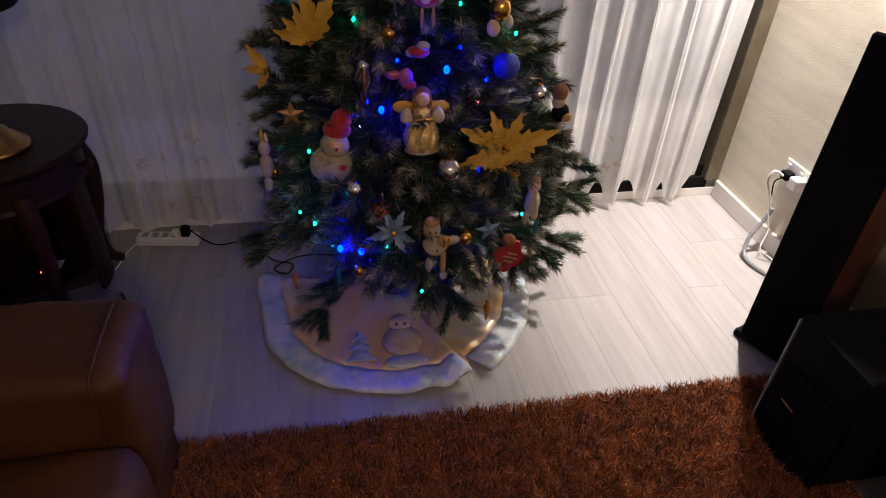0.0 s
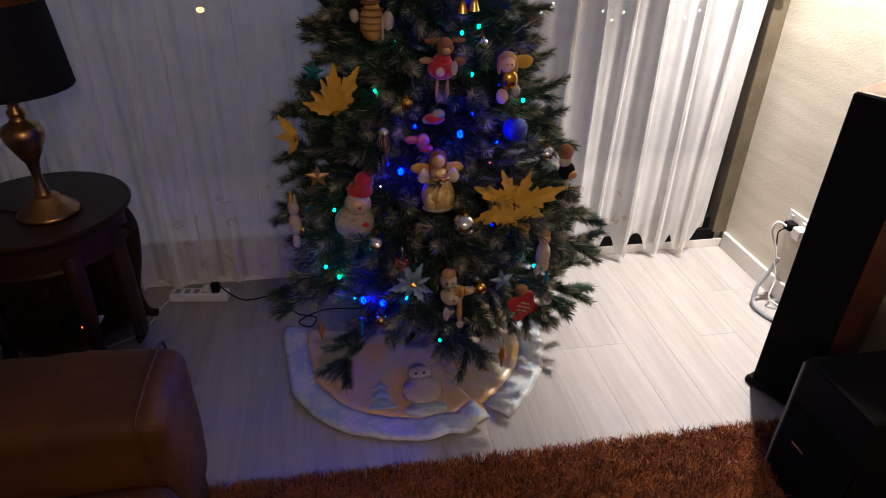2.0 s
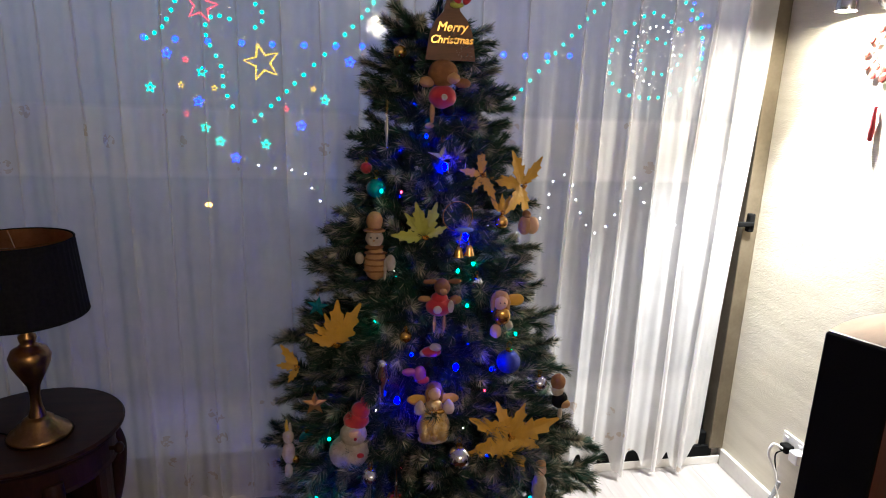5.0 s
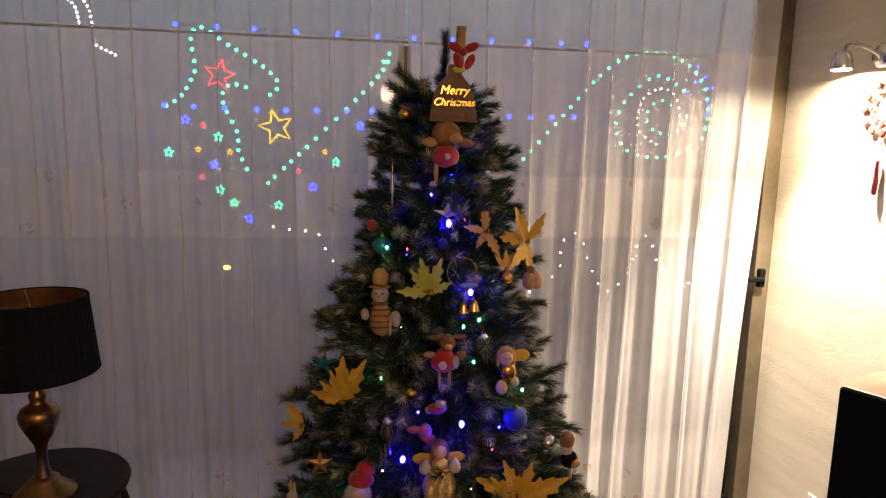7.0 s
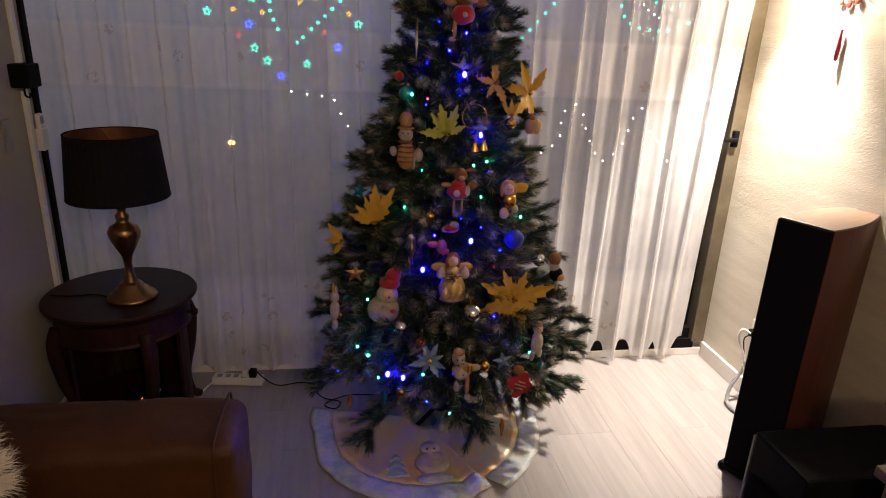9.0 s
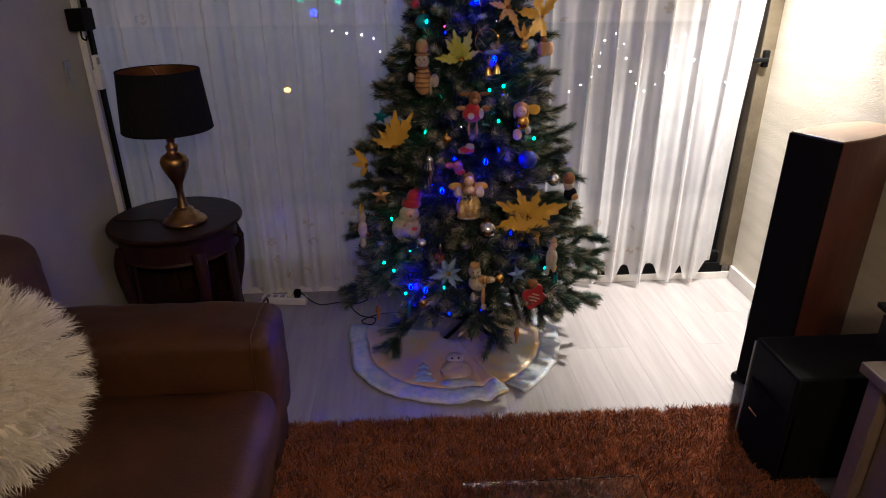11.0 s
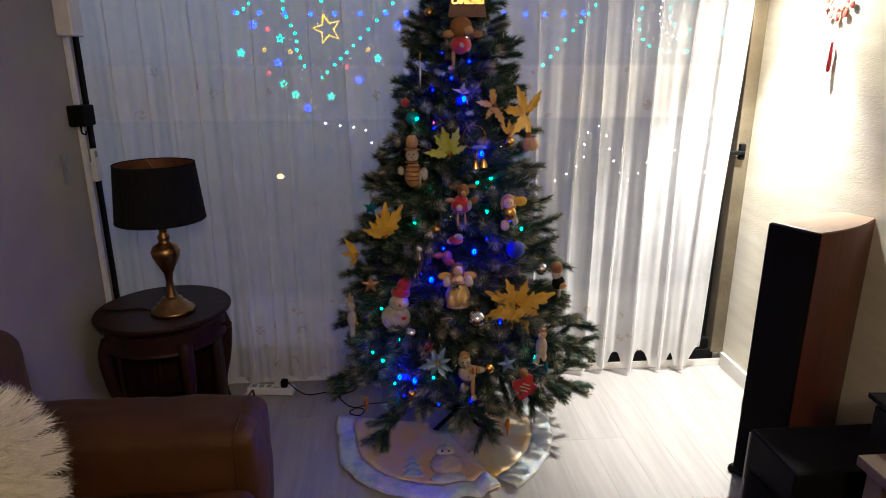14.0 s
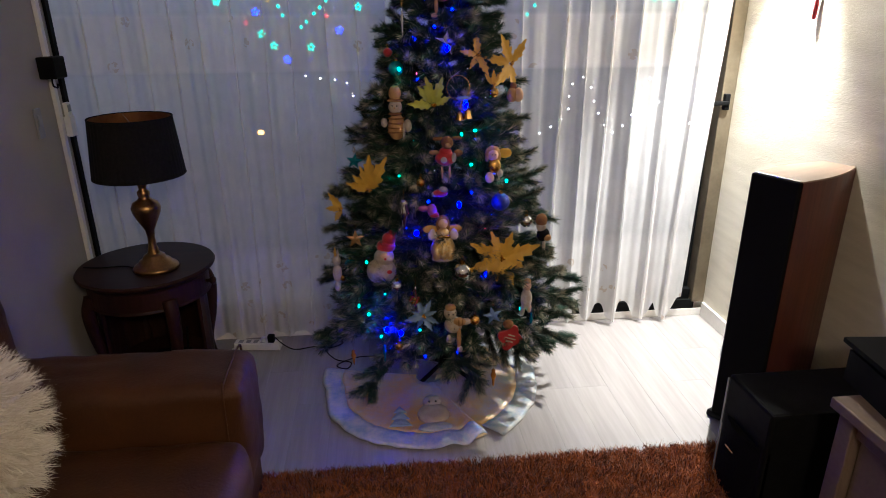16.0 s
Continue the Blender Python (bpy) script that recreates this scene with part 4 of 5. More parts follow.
def icicle(pos, L, r, material, label):
    e = empty("icicle_ornament", pos, label, "icicle ornament", "hanging drops")
    part("drop", lathe([(0.0, -L), (r * 0.35, -L * 0.85), (r * 0.5, -L * 0.6), (r, -L * 0.35), (r * 0.55, -L * 0.16), (r * 0.7, -L * 0.1), (r * 0.3, -L * 0.02), (0.0, 0.0)], 16), material, e, smooth=True)
    part("thread", tube([(0, 0, -0.004), (0, 0, 0.04)], 0.0007, 4, n=0), M_GOLDM, e)
    return e


for p, L, r, mm, lb in (
    ((0.10, 1.56, 1.01), 0.14, 0.026, M_SILVERM, "silver finial drop with a beaded ball"),
    ((0.13, 1.40, 0.70), 0.13, 0.008, M_SILVERM, "slim silver icicle drop"),
    ((0.12, 1.74, 1.72), 0.12, 0.007, M_SILVERM, "slim silver icicle near the top"),
    ((-0.13, 1.48, 0.39), 0.075, 0.011, M_AMBER, "amber glass drop over the skirt"),
    ((0.43, 1.30, 0.37), 0.085, 0.012, M_AMBER, "amber glass drop on a low branch"),
    ((0.0, 1.44, 0.43), 0.09, 0.009, M_TEALB, "teal glass drop over the skirt"),
    ((-0.03, 1.64, 1.12), 0.10, 0.007, M_SILVERM, "slim silver icicle by the gold leaves"),
    ((0.63, 1.52, 0.50), 0.09, 0.008, M_TEALB, "teal glass drop on a low branch"),
):
    icicle(p, L, r, mm, lb)


def plush(name, pos, blobs, label, rz=0, category="soft toy", s=1.0):
    """A stuffed figure: one mesh of soft bodies, each (centre, radii, material)."""
    mats, bm = [], bmesh.new()
    for c, rad, mm, *taper in blobs:
        if mm not in mats:
            mats.append(mm)
        k = len(bm.faces)
        bmesh.ops.create_uvsphere(bm, u_segments=14, v_segments=10, radius=1.0, matrix=Matrix.Translation(Vector(c) * s) @ Matrix.Diagonal((*[q * s for q in rad], 1)))
        bm.faces.ensure_lookup_table()
        if taper:
            for v in {v for f in bm.faces[k:] for v in f.verts}:
                g = 1.0 - taper[0] * (v.co.z / s - c[2]) / rad[2]
                v.co.x, v.co.y = s * c[0] + (v.co.x - s * c[0]) * g, s * c[1] + (v.co.y - s * c[1]) * g
        for f in bm.faces[k:]:
            f.material_index = mats.index(mm)
    for v in bm.verts:
        v.co += Vector(noise.noise_vector(v.co * 60)) * 0.0016
    ob = part(name, bm, mats, None, label, smooth=True)
    ob.matrix_world = pose(*pos, 0, 0, rz)
    return tagged(ob, label, category, "soft toys on the tree")


W_, B_, T_, R_, S_, K_ = M_WHITEF, M_BROWNF, M_TANF, M_RED, M_SKINF, M_DKBEAD
plush("snowman_toy", (0.08, 1.66, 1.295), [((0.004, 0, -0.012), (0.034, 0.026, 0.056), T_, 0.18), ((0, 0, 0.062), (0.027, 0.024, 0.028), W_), ((0, 0, 0.086), (0.033, 0.028, 0.005), T_), ((0, 0, 0.110), (0.024, 0.02, 0.034), T_, -0.2), ((0, -0.004, 0.092), (0.026, 0.021, 0.004), B_), ((0.0, -0.003, 0.036), (0.028, 0.026, 0.007), B_), ((0.004, -0.002, 0.018), (0.034, 0.027, 0.004), B_), ((0.004, -0.002, 0.0), (0.036, 0.029, 0.004), B_), ((0.004, -0.002, -0.018), (0.037, 0.030, 0.004), B_), ((0.004, -0.002, -0.036), (0.037, 0.030, 0.004), B_), ((-0.044, -0.004, 0.0), (0.014, 0.013, 0.018), W_), ((0.048, -0.012, -0.010), (0.017, 0.014, 0.026), W_), ((0.034, -0.020, -0.03), (0.005, 0.004, 0.034), W_), ((-0.009, -0.023, 0.068), (0.003, 0.003, 0.003), K_), ((0.009, -0.023, 0.068), (0.003, 0.003, 0.003), K_), ((0, -0.027, 0.06), (0.003, 0.009, 0.003), T_)], "stuffed snowman with tall tan hat and striped brown jumper", rz=-8)
plush("snowman_toy", (0.275, 1.36, 0.545), [((0, 0, 0), (0.036, 0.03, 0.036), W_), ((-0.012, 0, 0.05), (0.026, 0.024, 0.026), W_), ((-0.012, 0, 0.075), (0.022, 0.02, 0.014), T_), ((0.022, -0.018, 0.02), (0.026, 0.014, 0.018), T_), ((0.018, -0.032, 0.022), (0.003, 0.004, 0.018), B_), ((0.032, -0.026, 0.02), (0.003, 0.006, 0.016), B_), ((0.02, -0.02, -0.05), (0.009, 0.007, 0.05), T_), ((0.024, -0.02, -0.1), (0.012, 0.01, 0.014), W_), ((-0.02, -0.018, -0.06), (0.011, 0.01, 0.024), W_), ((0.05, -0.004, 0.012), (0.02, 0.012, 0.014), W_), ((-0.02, -0.024, 0.055), (0.003, 0.003, 0.003), K_), ((-0.004, -0.024, 0.055), (0.003, 0.003, 0.003), K_), ((0, -0.03, -0.004), (0.003, 0.003, 0.003), K_)], "stuffed snowman with gold striped scarf and dangling legs")
plush("angel_toy", (0.25, 1.50, 0.855), [((0, 0, -0.022), (0.044, 0.032, 0.056), M_CRINKLE, 0.42), ((-0.024, -0.018, -0.046), (0.018, 0.015, 0.032), M_CRINKLE, 0.3), ((0.024, -0.018, -0.046), (0.018, 0.015, 0.032), M_CRINKLE, 0.3), ((0.0, -0.024, -0.04), (0.016, 0.012, 0.036), M_CRINKLE, 0.3), ((0, -0.004, -0.075), (0.044, 0.028, 0.010), W_), ((0, 0, 0.024), (0.024, 0.022, 0.022), M_CRINKLE), ((-0.040, -0.006, 0.022), (0.016, 0.013, 0.022), M_CREAM, 0.4), ((0.040, -0.006, 0.022), (0.016, 0.013, 0.022), M_CREAM, 0.4), ((0, -0.002, 0.062), (0.018, 0.017, 0.020), S_), ((0, 0.008, 0.072), (0.022, 0.018, 0.018), B_), ((-0.018, 0.004, 0.052), (0.007, 0.010, 0.022), B_), ((0.018, 0.004, 0.052), (0.007, 0.010, 0.022), B_), ((-0.044, 0.018, 0.034), (0.030, 0.004, 0.016), M_GOLD), ((0.044, 0.018, 0.034), (0.030, 0.004, 0.016), M_GOLD), ((-0.010, -0.026, 0.018), (0.014, 0.007, 0.006), M_GOLDM), ((0.012, -0.026, 0.018), (0.014, 0.007, 0.006), M_GOLDM)], "stuffed angel in a crinkled gold robe with cream sleeves", s=1.08)
plush("santa_toy", (0.0, 1.565, 0.715), [((0, 0, -0.01), (0.056, 0.044, 0.052), W_), ((0.012, -0.008, 0.05), (0.038, 0.034, 0.034), W_), ((0.014, -0.03, 0.06), (0.02, 0.012, 0.014), S_), ((0.02, 0, 0.088), (0.036, 0.032, 0.026), R_), ((0.032, 0, 0.115), (0.026, 0.024, 0.026), R_), ((0.046, 0, 0.14), (0.015, 0.015, 0.02), R_), ((0.064, -0.004, 0.158), (0.014, 0.014, 0.014), W_), ((0.03, -0.04, 0.0), (0.010, 0.006, 0.008), R_), ((0.016, -0.042, 0.052), (0.005, 0.005, 0.005), R_)], "white fleece santa toy with red pointed hat", s=1.1)
plush("reindeer_toy", (0.27, 1.58, 1.165), [((0, 0, 0), (0.042, 0.028, 0.03), R_), ((0, 0, 0.025), (0.026, 0.02, 0.02), R_), ((0.006, -0.006, 0.062), (0.024, 0.024, 0.026), B_), ((0.006, -0.028, 0.055), (0.012, 0.008, 0.01), T_), ((-0.03, 0, 0.078), (0.022, 0.005, 0.008), B_), ((0.044, 0, 0.078), (0.022, 0.005, 0.008), B_), ((-0.046, 0, 0.024), (0.02, 0.012, 0.01), T_), ((0.05, 0, 0.02), (0.018, 0.012, 0.014), B_), ((-0.014, 0, -0.055), (0.005, 0.005, 0.03), T_), ((0.016, 0, -0.055), (0.005, 0.005, 0.03), T_), ((0.03, -0.028, 0.008), (0.010, 0.002, 0.020), W_), ((-0.01, -0.028, -0.002), (0.013, 0.002, 0.013), M_PINK)], "brown reindeer toy in a red dress with paper tag")
plush("angel_doll", (0.465, 1.575, 1.13), [((0, 0, 0), (0.026, 0.02, 0.03), M_GOLDM), ((-0.006, 0, 0.045), (0.022, 0.02, 0.024), S_), ((-0.006, 0.008, 0.055), (0.028, 0.02, 0.024), T_), ((-0.03, 0.004, 0.04), (0.008, 0.012, 0.024), T_), ((0.018, 0.004, 0.036), (0.008, 0.012, 0.022), T_), ((0.042, 0.012, 0.048), (0.03, 0.006, 0.02), M_GOLD), ((-0.02, -0.01, -0.045), (0.018, 0.014, 0.022), S_), ((0.022, -0.006, -0.03), (0.012, 0.01, 0.016), W_), ((-0.013, -0.019, 0.048), (0.0025, 0.0025, 0.0025), K_), ((0.001, -0.019, 0.048), (0.0025, 0.0025, 0.0025), K_)], "small angel doll with golden hair and leaf wings")
plush("teddy_toy", (0.275, 1.675, 1.775), [((0, 0, 0), (0.036, 0.03, 0.03), R_), ((0, 0, 0.058), (0.038, 0.03, 0.034), B_), ((0.022, -0.022, 0.046), (0.018, 0.014, 0.014), T_), ((-0.04, 0, 0.035), (0.02, 0.014, 0.014), T_), ((0.05, 0, 0.035), (0.022, 0.014, 0.012), B_), ((0, -0.03, 0.0), (0.008, 0.004, 0.008), W_), ((-0.025, 0, -0.04), (0.007, 0.007, 0.028), T_), ((-0.03, 0, -0.072), (0.012, 0.01, 0.008), S_), ((0.016, 0, -0.03), (0.016, 0.014, 0.018), M_BLACK)], "brown teddy toy in a red jumper with white button", s=1.15)
plush("bear_toy", (0.675, 1.60, 0.85), [((0, 0, 0.03), (0.02, 0.018, 0.022), B_), ((0, 0, 0.008), (0.017, 0.014, 0.02), W_), ((0.008, 0, -0.022), (0.022, 0.016, 0.024), M_BLACK), ((0.02, -0.01, -0.03), (0.014, 0.01, 0.012), T_), ((0.012, 0, -0.065), (0.006, 0.006, 0.026), W_)], "small brown bear toy hanging at the tree edge", s=1.25)
plush("bear_toy", (0.545, 1.66, 1.395), [((0, 0, 0), (0.018, 0.018, 0.026), T_), ((0.022, 0, 0), (0.018, 0.018, 0.024), S_), ((0.004, 0, 0.03), (0.012, 0.012, 0.012), B_)], "pair of small tan felt toys", s=1.15)
plush("rabbit_toy", (-0.185, 1.62, 0.68), [((0, 0, 0), (0.018, 0.016, 0.036), W_), ((0, 0, 0.05), (0.016, 0.016, 0.02), W_), ((-0.004, 0, 0.08), (0.005, 0.005, 0.024), M_GOLD), ((0.006, 0, 0.076), (0.005, 0.005, 0.02), W_), ((0, -0.012, -0.05), (0.012, 0.01, 0.022), W_), ((0.02, -0.006, -0.02), (0.01, 0.008, 0.012), M_GOLDM)], "slim cream rabbit toy on a side branch", s=1.1)
plush("doll_toy", (0.60, 1.50, 0.575), [((0, 0, 0), (0.022, 0.018, 0.045), W_), ((0, 0, 0.055), (0.018, 0.016, 0.02), S_), ((0.0, 0, 0.072), (0.016, 0.014, 0.012), T_), ((-0.014, 0, -0.05), (0.01, 0.01, 0.024), W_), ((0.012, 0, -0.04), (0.01, 0.01, 0.02), S_)], "cream cloth doll hanging beside the gold flower", s=1.1)
plush("santa_hat_toy", (0.245, 1.555, 1.03), [((0, 0, 0), (0.03, 0.022, 0.016), R_), ((0.012, -0.004, 0.014), (0.018, 0.016, 0.013), W_), ((-0.02, 0, -0.004), (0.014, 0.012, 0.012), W_)], "small red and white hat toy", s=1.0)
plush("stocking_toy", (0.21, 1.54, 0.965), [((0, 0, 0), (0.02, 0.012, 0.026), M_PURPLE), ((-0.03, 0, 0.008), (0.024, 0.008, 0.012), M_PURPLE), ((0.01, 0, -0.02), (0.02, 0.012, 0.012), R_)], "small pink satin stocking", s=1.0)
gift = empty("gift_box", (0.125, 1.41, 0.635), "tiny gold gift box with crossed ribbon", "ornament")
GM = pose(0, 0, 0, 15, 20, 30)
part("box", box((0, 0, 0), (0.034, 0.034, 0.03), 0.003, m=GM), M_GOLDM, gift)
part("ribbon", box((0, 0, 0), (0.036, 0.007, 0.032), 0.001, box((0, 0, 0), (0.007, 0.036, 0.032), 0.001, m=GM), m=GM), M_RED, gift)

mit = empty("red_mitten", (0.515, 1.40, 0.45), "red felt mitten ornament with white writing", "ornament")
MM = pose(0, 0, 0, 90, 0, 0) @ Matrix.Rotation(radians(-20), 4, "Z")
ol = [(0.045 * math.cos(a) * (1 + 0.22 * math.cos(4 * a)), 0.05 * math.sin(a) * (1 + 0.18 * math.cos(4 * a))) for a in [2 * math.pi * k / 32 for k in range(32)]]
part("body", slab(ol, -0.006, 0.006, m=MM), M_RED, mit)
for k, (w, y) in enumerate(((0.03, 0.014), (0.045, 0.0), (0.03, -0.014))):
    part("writing_bar", box((0, y, 0.0075), (w, 0.005, 0.0015), m=MM), M_WHITEF, mit)
part("head", ball((-0.01, 0, 0.062), 0.022, scale=(1, 0.8, 0.9)), M_BROWNF, mit, smooth=True)

bl = empty("bell_pair", (0.345, 1.625, 1.40), "pair of small gold bells on a wire ring", "bells")
part("ring", tube([(0.045 * math.cos(a) - 0.02, 0, 0.03 + 0.045 * math.sin(a)) for a in [2 * math.pi * k / 28 for k in range(29)]], 0.0013, 6, n=0), M_GOLDM, bl)
part("bow", ball((0, -0.004, -0.01), 0.012, scale=(2.4, 0.5, 0.8)), M_ICEBLUE, bl, smooth=True)
for xx, zz in ((-0.014, -0.075), (0.018, -0.07)):
    b_ = part("bell", lathe([(0.017, -0.018), (0.0155, -0.012), (0.011, 0.004), (0.008, 0.014), (0.0, 0.018)], 18, m=Matrix.Translation((xx, -0.004, zz))), M_GOLDM, bl, smooth=True)
    part("clapper", ball((xx, -0.004, zz - 0.018), 0.004, u=8, v=6), M_GOLDM, b_)
    part("cord", tube([(xx, -0.004, zz + 0.018), (xx * 0.4, -0.004, -0.01)], 0.0016, 5, n=0), M_GOLD, bl)

# wooden sign with bow at the treetop
M_SIGNW = mat("sign_wood", (0.17, 0.075, 0.03), (0.11, 0.048, 0.02), 0.6, scale=6, bscale=60, stretch=(1, 1, 5), fine=0.4)
sg = empty("treetop_sign", (0.305, 1.735, 1.90), "brown wooden bell-shaped greeting sign with red bow", "sign")
prof = [(-0.075, -0.02), (0.075, -0.02), (0.07, 0.015), (0.062, 0.06), (0.045, 0.095), (0.024, 0.118), (0.016, 0.15), (-0.016, 0.15), (-0.024, 0.118), (-0.045, 0.095), (-0.062, 0.06), (-0.07, 0.015)]
part("board", slab(prof, -0.008, 0.008, m=pose(0, 0, 0, 90, 0, 0)), M_SIGNW, sg)
for line, zz, sz in (("Merry", 0.062, 0.036), ("Christmas", 0.028, 0.031)):
    cu = bpy.data.curves.new("lettering", "FONT")
    cu.body, cu.size, cu.align_x, cu.extrude, cu.shear, cu.offset = line, sz, "CENTER", 0.0012, 0.25, 0.0008
    tmp = bpy.data.objects.new("lettering", cu)
    me = bpy.data.meshes.new_from_object(tmp)
    bpy.data.objects.remove(tmp)
    me.materials.append(M_GOLDM)
    lt_ = new("lettering", me)
    lt_.parent = sg
    lt_.matrix_basis = pose(0, -0.0098, zz, 90, 0, 0)
part("scroll", tube([(0.012, 0, 0.14), (0.016, 0, 0.2), (0.02, 0, 0.262)], 0.015, 12, n=2), M_TANF, sg, "rolled tan paper stick")
bow = part("bow", ball((0.024, -0.018, 0.186), 0.012), M_RED, sg, "red ribbon bow", smooth=True)
for dx, dz, an in ((-0.024, 0.012, 25), (0.024, 0.014, -25), (-0.016, -0.026, 65), (0.02, -0.028, -62)):
    part("ribbon", ball((0, 0, 0), 0.026, u=12, v=8, m=pose(0.024 + dx, -0.018, 0.186 + dz, 0, an, 0) @ Matrix.Diagonal((1, 0.3, 0.5, 1))), M_RED, bow, smooth=True)
part("holly", ball((0.012, -0.012, 0.135), 0.014, scale=(1.5, 0.6, 0.7)), M_OLIVE, sg, smooth=True)

# ---- string of lights on the tree ----
LED = {
    "blue": glow("led_blue", (0.0, 0.0014, 1.0), 300),
    "bright": glow("led_bright_blue", (0.0, 0.0012, 1.0), 640),
    "teal": glow("led_teal", (0.0, 0.8, 0.42), 105),
    "white": glow("led_warm_white", (1.0, 0.80, 0.55), 18),
    "red": glow("led_red", (1.0, 0.03, 0.06), 22),
}
st_ = empty("string_lights", (AX, AY, 0), "string of small blue, green and white lights wound round the tree", "string lights")
rr = random.Random(77)
led_mesh = {}
for c, r in (("bright", 0.0082), ("blue", 0.0040), ("teal", 0.0040), ("white", 0.0028), ("red", 0.0032)):
    bm = ball((0, 0, 0), r, u=8, v=6, scale=(1, 1, 1.4))
    me = bpy.data.meshes.new("bulb")
    bm.to_mesh(me)
    bm.free()
    me.materials.append(LED[c])
    led_mesh[c] = me
wire_pts = []
N_LED = 140
for k in range(N_LED):
    f = k / N_LED
    z = 0.36 + 1.62 * f ** 1.25
    a = f * 2 * math.pi * 13 + rr.uniform(-0.12, 0.12)
    R = max(0.04, cone_r(z)) * rr.uniform(0.30, 0.74) * (1 - 0.25 * max(0.0, -math.sin(a)))
    p = Vector((R * math.cos(a), R * math.sin(a), z + rr.uniform(-0.02, 0.02)))
    wire_pts.append(p)
    c = "blue" if rr.random() < 0.52 else ("teal" if rr.random() < 0.22 else ("white" if rr.random() < 0.7 else "red"))
    ob = new("bulb", led_mesh[c])
    ob.parent = st_
    ob.location = p + Vector((0, 0, 0.008))
part("wire", tube(wire_pts, 0.0013, 4, n=2), M_STEM, st_)
# the brightest bulbs, at the ends of their clusters on the front
for p in ((0.285, 1.65, 1.575), (0.318, 1.53, 0.988), (0.15, 1.60, 0.85), (0.43, 1.56, 0.66), (0.01, 1.43, 0.50), (0.07, 1.45, 0.47), (0.36, 1.66, 1.36)):
    ob = new("bulb", led_mesh["bright"])
    ob.parent = st_
    ob.location = Vector(p) - Vector((AX, AY, 0))
    part("lead", tube([ob.location, ob.location + Vector((0.01, 0.05, 0.01)), ob.location + Vector((0.0, 0.14, -0.02))], 0.0012, 4, n=3), M_STEM, st_)
st2 = empty("string_lights", (AX, AY, 0), "string of blue and green lights bunched low on the tree", "string lights")
wire_pts = []
for k in range(22):
    a = radians(172 + 112 * (k % 11) / 11 + rr.uniform(-5, 5))
    R = rr.uniform(0.30, 0.50)
    p = Vector((R * math.cos(a), R * math.sin(a), (0.30 if k < 11 else 0.46) + rr.uniform(-0.05, 0.06)))
    wire_pts.append(p)
    ob = new("bulb", led_mesh["teal" if k % 5 == 4 else "blue"])
    ob.parent = st2
    ob.location = p + Vector((0, 0, 0.008))
for p in ((-0.06, 1.60, 0.73), (-0.04, 1.56, 0.70), (-0.10, 1.56, 0.55), (-0.06, 1.54, 0.52), (0.10, 1.66, 1.50), (0.52, 1.60, 1.06), (0.58, 1.52, 0.52)):
    ob = new("bulb", led_mesh["teal"])
    ob.parent = st2
    ob.location = Vector(p) - Vector((AX, AY, 0))
    part("lead", tube([ob.location, ob.location + Vector((0.01, 0.05, 0.01)), ob.location + Vector((0.0, 0.14, -0.02))], 0.0012, 4, n=3), M_STEM, st2)
part("wire", tube(wire_pts, 0.0013, 4, n=2), M_STEM, st2)

# ---- light figures outside the window ----
MOT = {
    "teal": glow("motif_teal", (0.02, 0.85, 0.55), 5.0),
    "blue": glow("motif_blue", (0.008, 0.03, 1.0), 16.0),
    "red": glow("motif_red", (1.0, 0.08, 0.12), 2.6),
    "yellow": glow("motif_yellow", (1.0, 0.62, 0.05), 2.0),
    "white": glow("motif_white", (0.95, 0.95, 1.0), 45.0),
}
mot_mesh = {}
for c, r in (("teal", 0.009), ("blue", 0.013), ("red", 0.008), ("yellow", 0.008), ("white", 0.010)):
    bm = ball((0, 0, 0), r, u=8, v=6)
    me = bpy.data.meshes.new("bulb")
    bm.to_mesh(me)
    bm.free()
    me.materials.append(MOT[c])
    mot_mesh[c] = me


def along(pts, step):
    """Even steps along a smooth line."""
    p = smooth_path([Vector((x, 0, z)) for x, z in pts], 12)
    out, d = [p[0]], 0.0
    for a, b in zip(p, p[1:]):
        d += (b - a).length
        if d >= step:
            out.append(b)
            d = 0.0
    return out


def motif(y, lines, color, step, label, size=1.0, hang=2.74):
    """A wire figure set with small bulbs, hung from the soffit."""
    xs = [q[0] for ln in lines for q in ln]
    zs = [q[1] for ln in lines for q in ln]
    e = empty("light_figure", (0, y, 0), label, "light figure", "light figures outside")
    bm = bmesh.new()
    for ln in lines:
        pp = along(ln, step)
        if len(pp) > 1:
            tube(pp, 0.0015, 4, bm, n=0)
        for p in pp:
            ob = new("bulb", mot_mesh[color])
            ob.parent = e
            ob.location, ob.scale = p, (size, size, size)
    k = zs.index(max(zs))
    tube([(xs[k], 0, zs[k]), (xs[k], 0, hang)], 0.0003, 3, bm, n=0)
    part("wire", bm, M_GREYPL, e)
    return e


motif(2.75, [[(-0.80, 1.965), (-0.74, 2.007), (-0.70, 2.07), (-0.676, 2.13), (-0.688, 2.26), (-0.642, 2.303), (-0.543, 2.24), (-0.413, 2.164), (-0.355, 2.121), (-0.321, 2.069), (-0.359, 2.027)]], "teal", 0.038, "curving figure of teal bulbs outside the glass")
motif(2.75, [[(-0.463, 2.056), (-0.523, 2.067), (-0.561, 2.032), (-0.558, 1.973), (-0.504, 1.854), (-0.502, 1.779), (-0.452, 1.663)]], "teal", 0.038, "drooping line of teal bulbs outside the glass")
motif(2.75, [[(-0.376, 1.635), (-0.2, 1.801), (0.053, 2.051), (0.154, 2.17), (0.173, 2.228), (0.142, 2.184)]], "teal", 0.040, "slanting line of teal bulbs outside the glass")
